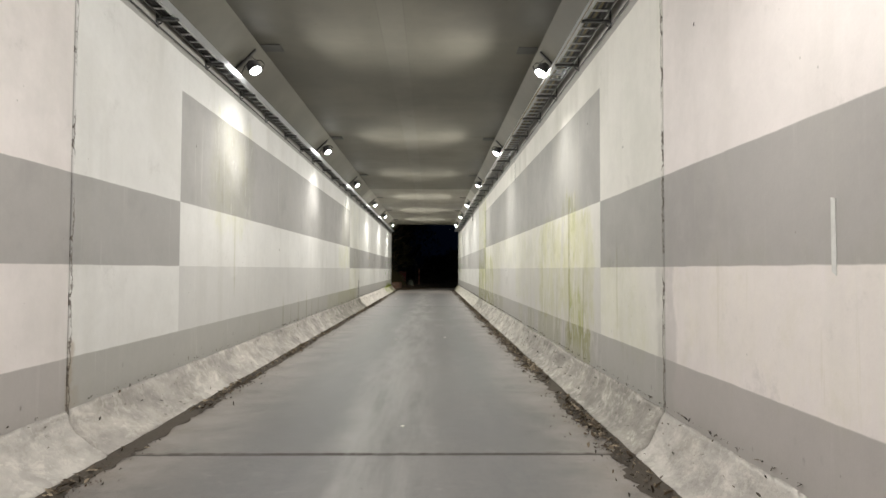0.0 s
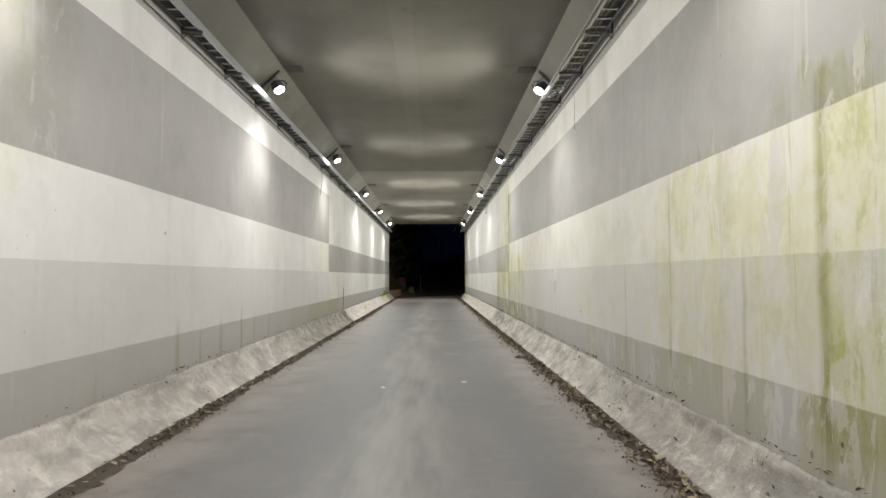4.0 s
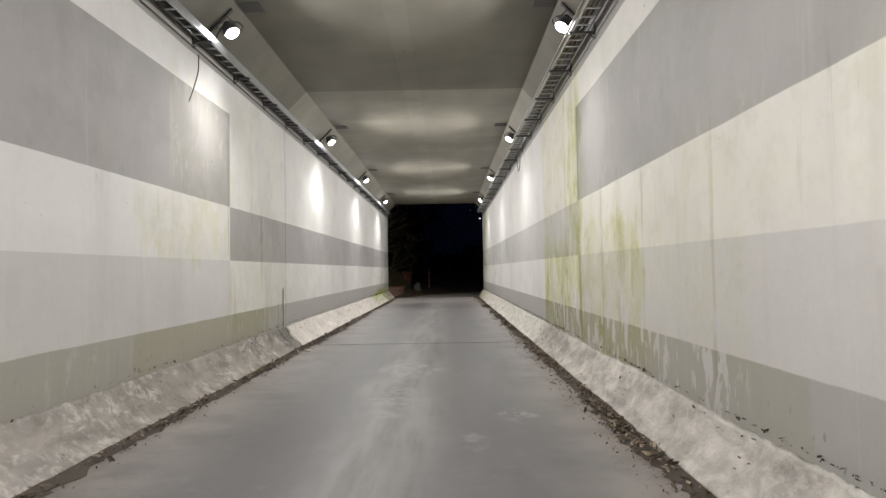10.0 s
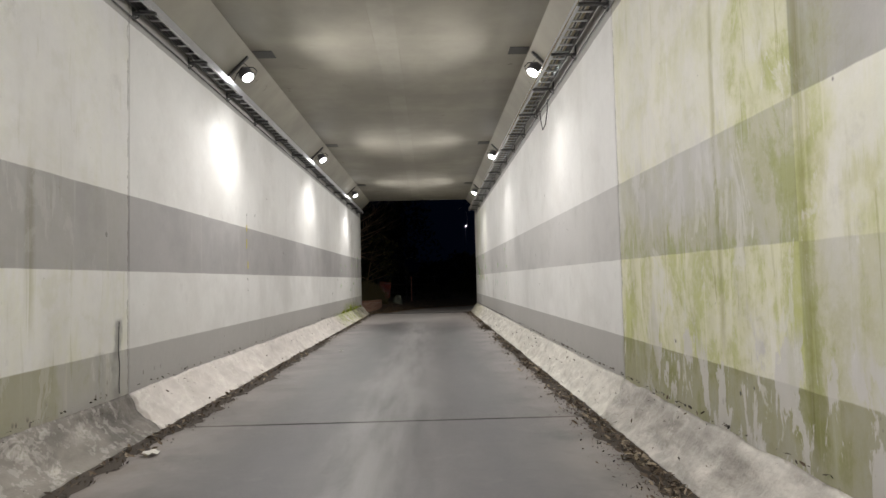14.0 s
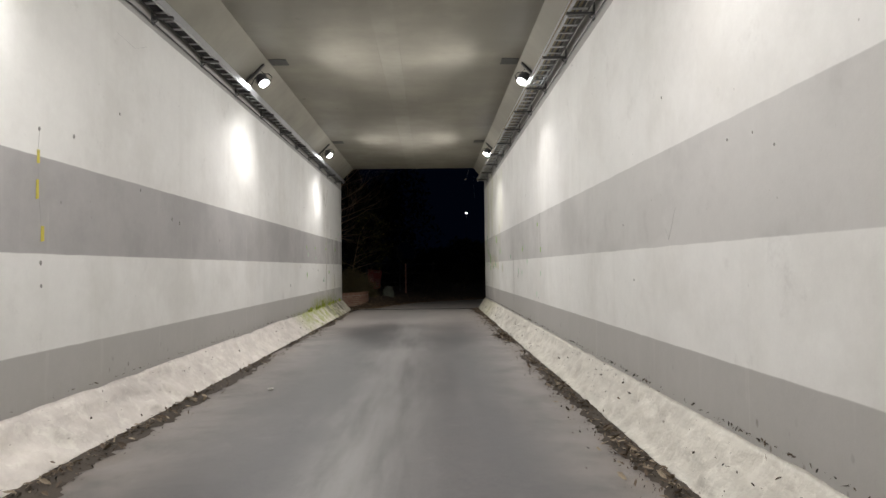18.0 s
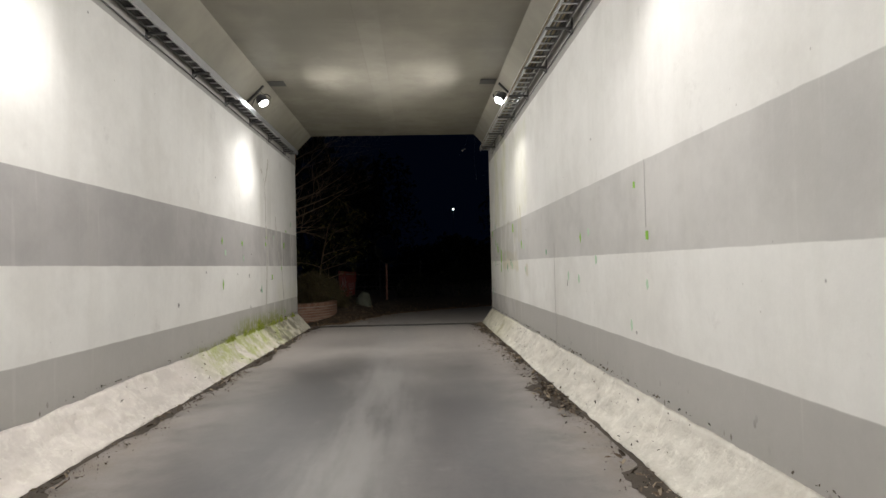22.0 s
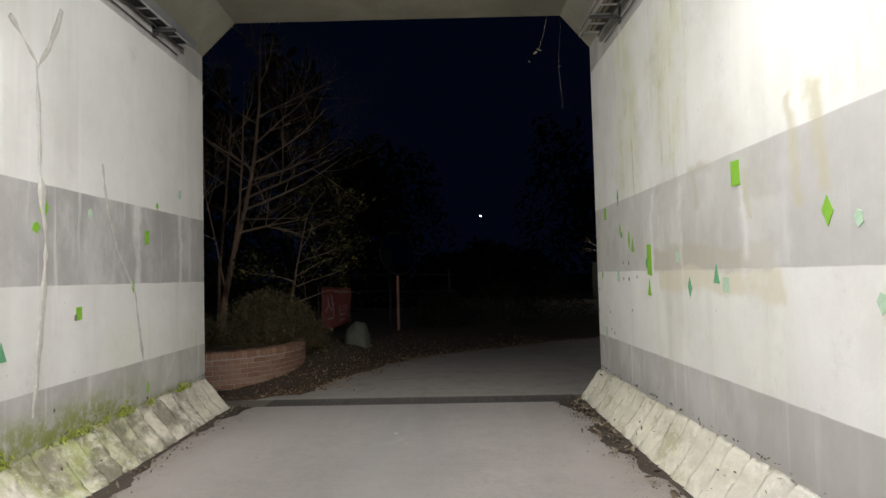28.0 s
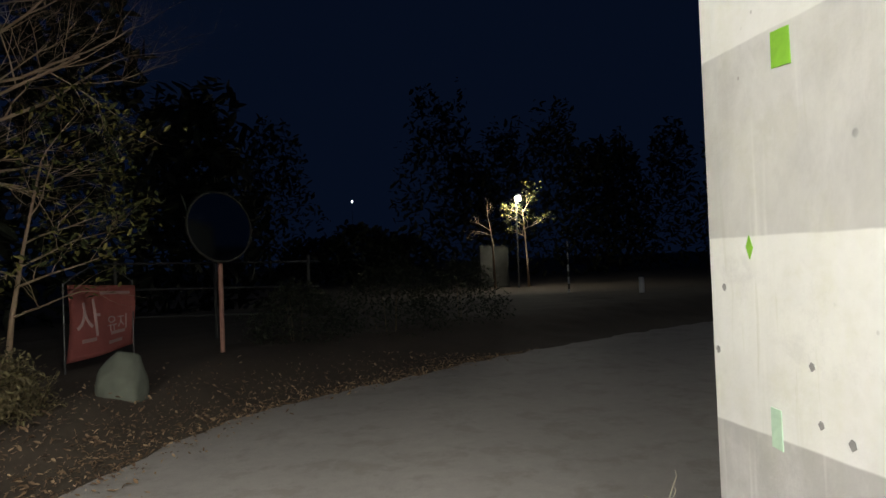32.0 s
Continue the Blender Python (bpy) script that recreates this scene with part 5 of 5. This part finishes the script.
# ---- utility pole with a box ----
PALE = plain("pale_box_paint", (0.62, 0.62, 0.60), 0.5)
pole = thing("meter_pole", (-6.85, 54.0, 0), "slim dark pole with a pale box fixed to it", "pole")
bm = bmesh.new()
rod(bm, (0, 0, -0.06), (0.05, 0, 3.6), 0.04, 0.035, 12)
part("pole", bm, BARK, pole)
bm = bmesh.new()
box(bm, (-0.06, -0.15, 1.76), (0.20, -0.04, 1.90), 0.012)
part("box", bm, PALE, pole, "pale painted box")

# ---- far lamps and what they light ----
STREET_GLOW = glow("street_lamp_glass", (1.0, 0.95, 0.82), 90.0)
lampost = thing("street_lamp", (11.05, 75.4, 0), "lit street lamp on a slim pole among branches", "street lamp")
bm = bmesh.new()
rod(bm, (0, 0, -0.06), (0, 0, 4.85), 0.06, 0.04, 10)
tube(bm, [(0, 0, 4.8), (-0.02, -0.15, 4.95), (-0.05, -0.35, 4.95)], 0.03)
part("pole", bm, DARK_STEEL, lampost)
bm = bmesh.new()
box(bm, (-0.18, -0.62, 4.74), (0.10, -0.30, 4.92), 0.03)
part("head", bm, DARK_STEEL, lampost)
bm = bmesh.new()
bmesh.ops.create_uvsphere(bm, u_segments=14, v_segments=8, radius=0.15)
bm.transform(pose(-0.05, -0.50, 4.70))
part("lens", bm, STREET_GLOW, lampost, "glowing lamp glass", True)
data = bpy.data.lights.new("street_lamp_light", "POINT")
data.energy, data.shadow_soft_size, data.color = 80.0, 0.12, (1.0, 0.93, 0.80)
ob = new("street_lamp_light", data)
ob.location = (11.0, 74.6, 4.52)

leafy_tree("lamplit_tree", (11.9, 76.2, 0), [([(0, 0, -0.1), (-0.05, 0, 1.5), (-0.2, -0.2, 3.0), (-0.4, -0.5, 4.2)], 0.08,
           [(0.6, (-0.7, -0.3, 0.3), 1.1), (0.75, (-0.5, -0.6, 0.3), 1.1), (0.9, (-0.8, -0.2, 0.4), 1.0), (0.7, (0.7, -0.4, 0.3), 1.0), (0.95, (0.4, -0.4, 0.6), 0.9)])],
           420, 0.08, 9, "small leafy tree lit by the street lamp", lambda p: p.z > 2.8)
bare_tree("bare_tree", (9.6, 75.0, 0), [([(0, 0, -0.1), (-0.05, 0, 2.3), (-0.2, 0, 3.5)], 0.07, [(0.8, (-0.7, -0.1, 0.5), 1.1), (0.95, (-0.2, -0.1, 0.9), 1.0), (0.7, (-0.8, 0.1, 0.2), 1.1)])], 14, "small bare tree catching the street lamp's light", 2, 0.0)
bm = bmesh.new()
MOSSY = plain("mossy_concrete", (0.07, 0.07, 0.058), 0.9, grain=5.0, vary=0.85, relief=0.6)
box(bm, (-0.85, -0.12, -0.06), (0.85, 0.12, 2.2), 0.02)
box(bm, (-0.9, -0.17, 2.2), (0.9, 0.17, 2.28), 0.02)
ob = tagged(new("garden_wall", mesh(bm, "garden_wall", MOSSY)), "pale capped concrete wall in the distance", "wall")
ob.location = (10.3, 77.4, 0)
marker = thing("marker_pole", (9.4, 65.0, 0), "thin white marker pole by the road", "pole")
bm = bmesh.new()
rod(bm, (0, 0, -0.06), (0, 0, 2.1), 0.035, n=10)
part("pole", bm, PALE, marker)
for z in (0.35, 0.8, 1.25, 1.7):
    bm = bmesh.new()
    rod(bm, (0, 0, z), (0, 0, z + 0.2), 0.037, n=10)
    part("band", bm, BACK, marker, "dark band")
boll = thing("bollard", (10.6, 62.0, 0.31), "short white bollard at the road's edge", "bollard")
bm = bmesh.new()
rod(bm, (0, 0, -0.06), (0, 0, 0.5), 0.09, 0.085, 14)
part("post", bm, PALE, boll)
bm = bmesh.new()
rod(bm, (0, 0, 0.5), (0, 0, 0.56), 0.09, 0.05, 14)
part("cap", bm, DARK_STEEL, boll)
dist = thing("street_lamp", (9.75, 190.0, 0), "far lit street lamp on a tall pole", "street lamp")
bm = bmesh.new()
rod(bm, (0, 0, -0.06), (0, 0, 16.3), 0.06, 0.03)
part("pole", bm, DARK_STEEL, dist)
bm = bmesh.new()
bmesh.ops.create_uvsphere(bm, u_segments=10, v_segments=6, radius=0.12)
bm.transform(pose(0, -0.15, 16.1) @ Matrix.Diagonal((1.5, 1, 0.6, 1)))
part("lens", bm, STREET_GLOW, dist, "glowing lamp glass")

# ---- dead weed at the portal's foot, sprig over the mouth ----
STRAW = plain("dry_straw", (0.42, 0.38, 0.28), 0.9)
weed = thing("dead_weed", (2.18, 47.12, -0.05), "dry pale weed stalks at the wall's foot", "plant")
rnd = random.Random(2)
for k in range(7):
    bm = bmesh.new()
    a, h = rnd.uniform(0, 6.3), rnd.uniform(0.12, 0.42)
    tube(bm, [(0, 0, 0), (0.04 * math.cos(a), 0.04 * math.sin(a), h * 0.5), (0.10 * math.cos(a), 0.10 * math.sin(a), h * 0.9), (0.13 * math.cos(a) - 0.04, 0.13 * math.sin(a), h)], [0.005, 0.004, 0.003, 0.002], 4)
    part("stalk", bm, STRAW, weed)
spr = thing("hanging_creeper", (1.6, Y1 + 0.004, 5.4), "dry creeper hanging over the tunnel mouth", "plant")
bm = bmesh.new()
tube(bm, [(0, -0.01, 0), (-0.05, 0.12, -0.2), (-0.10, 0.25, -0.45), (-0.17, 0.33, -0.68)], 0.0015, 4)
tube(bm, [(0.1, -0.01, -0.05), (0.12, 0.2, -0.4), (0.10, 0.3, -0.9), (0.15, 0.34, -1.5)], 0.0007, 4)
part("stem", bm, STRAW, spr)
ob = leaves("foliage", [(Vector((-0.16, 0.33, -0.66)), 0.05, 0.4, 0.3), (Vector((-0.21, 0.33, -0.70)), 0.04, 2.4, 0.5), (Vector((-0.30, 0.33, -0.82)), 0.03, 1.0, 0.2), (Vector((0.12, 0.3, -0.9)), 0.015, 3, 0.5), (Vector((0.14, 0.34, -1.35)), 0.015, 4, 0.5)], STRAW, "", "")
ob.parent = spr
del ob["kind"]


# ---- marks on the walls ----
TAPE = plain("green_tape", (0.22, 0.46, 0.04), 0.6, grain=30.0, vary=0.3)
TEAL = plain("faded_teal_tape", (0.12, 0.34, 0.17), 0.6, grain=30.0, vary=0.3)
FADED = plain("bleached_teal_tape", (0.44, 0.60, 0.44), 0.7, grain=30.0, vary=0.3)
YELLOW = plain("yellow_tape", (0.55, 0.47, 0.06), 0.6, grain=30.0, vary=0.3)
YL = "torn yellow tape strip stuck on the wall"
CRACKED = plain("weathered_crack_line", (0.42, 0.41, 0.39), 0.8)
CHIP = plain("grey_wall_chip", (0.26, 0.255, 0.235), 0.8)
RESIDUE = plain("olive_glue_residue", (0.50, 0.475, 0.36), 0.8, grain=12.0, vary=0.5)
SHAPES = {"square": ((-1, -1), (1, -0.9), (0.95, 1), (-0.95, 0.95)), "diamond": ((0, -1), (0.8, 0.05), (0, 1), (-0.8, -0.05)),
          "triangle": ((-1, -1), (1, -0.9), (-0.1, 1)), "chip": ((-0.9, -0.4), (0.1, -1), (0.9, 0.1), (0.2, 0.9), (-0.6, 0.6))}


def wall_mark(side, y, z, w, h, shape, material, label, category="tape"):
    """A thin patch stuck on a wall; w, h: half sizes."""
    x = XL if side < 0 else XR
    d = -side
    bm = bmesh.new()
    pts = SHAPES[shape]
    back = [bm.verts.new((0, a * w, b * h)) for a, b in pts]
    front = [bm.verts.new((d * 0.004, a * w, b * h)) for a, b in pts]
    bm.faces.new(front)
    bm.faces.new(back[::-1])
    for i in range(len(pts)):
        bm.faces.new((back[i - 1], back[i], front[i], front[i - 1]))
    name = {"tape": "tape_patch", "chip": "wall_chip", "residue": "glue_strip"}[category]
    ob = tagged(new(name, mesh(bm, name, material)), label, {"tape": "tape", "chip": "chip", "residue": "residue"}[category], name.replace("_", " ") + "es on the walls")
    ob.location = (x + d * 0.001, y, z)
    return ob


GL, TL, FL = "green tape patch stuck on the painted wall", "faded teal tape patch on the wall", "bleached pale teal tape on the wall"
for side, y, z, w, h, shape, mat_, lab in (
        (1, 45.35, 2.49, 0.045, 0.12, "diamond", TEAL, TL), (1, 45.91, 2.355, 0.06, 0.09, "square", TAPE, GL), (1, 45.30, 2.11, 0.045, 0.09, "diamond", TAPE, GL),
        (1, 45.25, 2.05, 0.03, 0.04, "square", TEAL, TL), (1, 44.98, 1.98, 0.06, 0.12, "diamond", TAPE, GL), (1, 44.87, 1.92, 0.06, 0.09, "triangle", TAPE, GL),
        (1, 44.35, 1.75, 0.075, 0.19, "square", TAPE, GL), (1, 44.43, 1.72, 0.04, 0.06, "diamond", TEAL, TL), (1, 44.37, 1.48, 0.06, 0.10, "triangle", TAPE, GL),
        (1, 46.13, 1.60, 0.03, 0.06, "diamond", TAPE, GL), (1, 45.43, 1.60, 0.05, 0.09, "square", FADED, FL), (1, 46.02, 0.88, 0.035, 0.10, "square", FADED, FL), (1, 43.62, 1.76, 0.04, 0.06, "square", FADED, FL),
        (1, 43.38, 1.50, 0.06, 0.10, "diamond", TEAL, TL), (1, 42.52, 2.30, 0.075, 0.11, "square", TAPE, GL), (1, 41.53, 1.94, 0.075, 0.10, "diamond", TAPE, GL), (1, 42.88, 1.61, 0.06, 0.09, "triangle", TEAL, TL),
        (1, 42.73, 1.53, 0.06, 0.07, "square", FADED, FL), (1, 41.29, 1.88, 0.05, 0.06, "chip", FADED, FL), (1, 41.16, 1.47, 0.05, 0.07, "chip", FADED, FL),
        (1, 35.43, 2.26, 0.03, 0.036, "square", TAPE, GL), (1, 35.15, 1.79, 0.034, 0.048, "square", TAPE, GL), (1, 37.31, 1.87, 0.05, 0.08, "diamond", TAPE, GL), (1, 39.3, 1.74, 0.04, 0.06, "chip", TEAL, TL), (1, 37.95, 1.40, 0.05, 0.08, "chip", FADED, FL),
        (1, 35.18, 1.37, 0.035, 0.06, "chip", FADED, FL), (1, 35.6, 0.98, 0.035, 0.07, "chip", FADED, FL),
        (-1, 43.14, 2.26, 0.09, 0.12, "diamond", TAPE, GL), (-1, 43.05, 2.10, 0.07, 0.06, "chip", TAPE, GL), (-1, 43.78, 2.28, 0.05, 0.06, "chip", FADED, FL), (-1, 44.83, 2.13, 0.06, 0.09, "square", TAPE, GL),
        (-1, 45.07, 2.49, 0.04, 0.05, "chip", TAPE, GL), (-1, 44.54, 1.61, 0.04, 0.08, "diamond", TAPE, GL), (-1, 43.61, 1.40, 0.05, 0.07, "square", TAPE, GL), (-1, 42.68, 1.18, 0.06, 0.09, "triangle", TEAL, TL), (-1, 45.66, 2.69, 0.06, 0.08, "chip", FADED, FL),
        (-1, 40.16, 2.06, 0.05, 0.08, "diamond", TAPE, GL), (-1, 41.31, 2.06, 0.045, 0.06, "chip", TAPE, GL), (-1, 40.33, 1.87, 0.05, 0.06, "square", FADED, FL), (-1, 41.39, 1.79, 0.05, 0.08, "diamond", FADED, FL),
        (1, 36.96, 1.92, 0.05, 0.06, "chip", FADED, FL), (1, 36.69, 1.60, 0.05, 0.07, "chip", FADED, FL), (1, 37.43, 1.37, 0.05, 0.07, "chip", FADED, FL), (1, 38.01, 1.30, 0.02, 0.05, "triangle", CHIP, "torn grey scrap of tape on the wall"),
        (-1, 29.26, 2.44, 0.02, 0.07, "square", YELLOW, YL), (-1, 29.25, 2.17, 0.02, 0.10, "square", YELLOW, YL), (-1, 29.32, 1.81, 0.025, 0.08, "square", YELLOW, YL),
        (-1, 40.2, 1.34, 0.05, 0.10, "diamond", TAPE, GL), (-1, 44.84, 0.55, 0.05, 0.09, "diamond", TAPE, GL)):
    wall_mark(side, y, z, w * 0.82, h * 0.82, shape, mat_, lab)
CL = "small dark chip in the wall's paint"
for side, y, z, w in ((1, 45.03, 1.735, 0.022), (1, 45.23, 1.74, 0.02), (1, 45.23, 1.565, 0.02), (1, 45.03, 1.56, 0.025), (1, 44.75, 1.585, 0.02), (1, 45.83, 1.155, 0.02), (1, 45.67, 0.915, 0.025), (1, 46.3, 1.43, 0.02), (1, 46.36, 1.15, 0.02), (1, 45.8, 0.95, 0.02),
                      (1, 13.9, 3.1, 0.02), (1, 13.35, 1.0, 0.02), (1, 15.45, 1.61, 0.03), (1, 30.1, 1.35, 0.015), (1, 30.4, 1.9, 0.015), (1, 29.3, 2.9, 0.015),
                      (-1, 41.76, 1.46, 0.04), (-1, 41.84, 0.86, 0.035), (-1, 42.58, 1.15, 0.035), (-1, 43.56, 1.37, 0.035), (-1, 29.76, 2.71, 0.025), (-1, 29.27, 2.67, 0.022), (-1, 29.3, 1.57, 0.025), (-1, 29.31, 1.38, 0.02), (-1, 31.87, 2.13, 0.03), (1, 28.18, 2.31, 0.012), (1, 27.63, 2.17, 0.012), (1, 27.86, 2.29, 0.01), (-1, 38.3, 1.12, 0.04), (-1, 32.1, 2.1, 0.03), (-1, 24.7, 2.0, 0.025), (-1, 21.3, 3.0, 0.02), (-1, 11.2, 2.0, 0.02), (-1, 39.4, 1.55, 0.02), (-1, 41.0, 1.5, 0.02)):
    wall_mark(side, y, z, w * 0.7, w * 0.9, "chip", CHIP, CL, "chip")
for y, z, h, w in ((1.62, 1.79, 0.20, 0.018), (35.17, 2.15, 0.30, 0.004), (38.76, 1.16, 0.70, 0.002)):
    wall_mark(1, y, z, w, h, "square", PALE if y < 5 else CRACKED, "pale run of white paint down the wall" if y < 5 else "thin grey filled crack line in the wall", "residue")

# ---- dried creepers and hanging cables on the walls ----
VINE = plain("dried_vine", (0.52, 0.505, 0.46), 0.9, grain=25.0, vary=0.5)


def on_wall(name, side, pts, r, material, label, category, crust=0.0):
    x = XL if side < 0 else XR
    d = -side
    base = Vector((x, *pts[-1]))
    bm = bmesh.new()
    fine = []
    for (y0, z0), (y1, z1) in zip(pts, pts[1:]):
        for k in range(10):
            u = k / 10
            y, z = y0 + (y1 - y0) * u, z0 + (z1 - z0) * u
            fine.append(Vector((x + d * r * 0.8, y + 0.02 * noise.noise((y * 3, z * 5, 1)), z)))
    fine.append(Vector((x + d * r * 0.8, *pts[-1])))
    if crust:
        rr = [r * (1.0 + crust * noise.noise((p.y * 4, p.z * 9, 3)) + crust * noise.noise((p.y * 2, p.z * 2.2, 6))) for p in fine]
        tube(bm, [p - base for p in fine], [max(0.002, q) for q in rr], 6)
        for v in bm.verts:
            v.co.x *= 0.25
    else:
        tube(bm, [p - base for p in fine], r, 5)
    ob = tagged(new(name, mesh(bm, name, material)), label, category)
    ob.location = base
    return ob


SL = "thin grey scratch on the painted wall"
SCRATCH = plain("grey_scratch", (0.42, 0.415, 0.40), 0.8)
for side, pts in ((-1, [(31.2, 4.05), (30.9, 3.92), (30.5, 3.95)]), (-1, [(29.27, 2.66), (29.26, 2.3), (29.30, 1.9)]), (1, [(29.28, 1.80), (29.22, 1.70), (29.05, 1.95)])):
    on_wall("wall_scratch", side, pts, 0.0012, SCRATCH, SL, "scratch")
VL = "dried creeper stem clinging to the painted wall"
on_wall("dried_vine", -1, [(42.74, 3.64), (43.05, 3.39), (43.09, 2.56), (43.16, 2.0), (43.11, 1.41), (43.02, 0.65)], 0.024, VINE, VL, "vine", 1.3)
on_wall("dried_vine", -1, [(43.37, 3.94), (43.2, 3.55), (43.06, 3.35)], 0.018, VINE, VL, "vine", 1.3)
on_wall("dried_vine", -1, [(43.97, 2.76), (44.05, 2.4), (44.21, 1.99), (44.56, 1.60), (44.7, 1.0), (44.84, 0.53)], 0.018, VINE, VL, "vine", 1.3)
on_wall("dried_vine", -1, [(45.51, 0.80), (45.35, 0.62), (45.21, 0.46)], 0.010, VINE, VL, "vine", 1.3)
on_wall("weep_pipe", -1, [(24.93, 1.14), (24.94, 0.8), (24.95, 0.42)], 0.005, DARK_STEEL, "thin dark pipe running down beside the joint", "pipe")
on_wall("loose_cable", -1, [(20.84, 4.33), (20.84, 4.12), (20.70, 3.85), (20.55, 3.63)], 0.007, CABLE, "loose black cable end hanging down the wall", "cable")
on_wall("loose_cable", 1, [(29.5, 4.45), (29.42, 4.25), (29.27, 4.05), (29.0, 4.08), (28.8, 4.3), (28.78, 4.45)], 0.008, CABLE, "loop of black cable hanging below the ladder", "cable")
on_wall("loose_cable", 1, [(13.6, 4.38), (13.58, 4.1), (13.6, 3.75)], 0.003, CABLE, "thin black wire hanging down the wall", "cable")

# ---- single pieces on the floor ----
PAPER = plain("pale_scrap", (0.62, 0.60, 0.54), 0.8, grain=30.0)
for k, (x, y, s, mat_, name, lab) in enumerate(((-2.45, 24.2, 0.07, PAPER, "paper_scrap", "crumpled pale scrap lying in the gutter"), (0.33, 13.06, 0.03, PAPER, "paper_scrap", "small pale scrap on the roadway"),
                                                (-0.78, 12.66, 0.03, PAPER, "paper_scrap", "small pale scrap on the roadway"), (-1.9, 31.9, 0.035, PAPER, "paper_scrap", "small pale scrap on the roadway"),
                                                (-0.27, 4.88, 0.02, PAPER, "paper_scrap", "small pale scrap on the roadway"), (1.52, 15.8, 0.075, LITTER, "dry_leaf", "large curled pale brown leaf in the gutter"),
                                                (1.45, 15.72, 0.05, LITTER, "dry_leaf", "curled pale brown leaf in the gutter"), (-0.5, 44.8, 0.02, PAPER, "paper_scrap", "small pale scrap on the roadway"))):
    bm = bmesh.new()
    bmesh.ops.create_grid(bm, x_segments=5, y_segments=5, size=s)
    for v in bm.verts:
        r = v.co.length / s
        v.co *= 1 - 0.25 * max(0.0, r - 0.8)
        v.co.z = 0.018 + 0.35 * s * noise.noise((v.co.x / s * 1.7, v.co.y / s * 1.7, k)) + 0.15 * s * r
    bmesh.ops.solidify(bm, geom=bm.faces[:], thickness=0.003)
    ob = tagged(new(name, mesh(bm, name, mat_, True)), lab, "scrap" if name == "paper_scrap" else "leaf")
    ob.location = (x, y, -min(0.0, min(c.co.z for c in ob.data.vertices)))
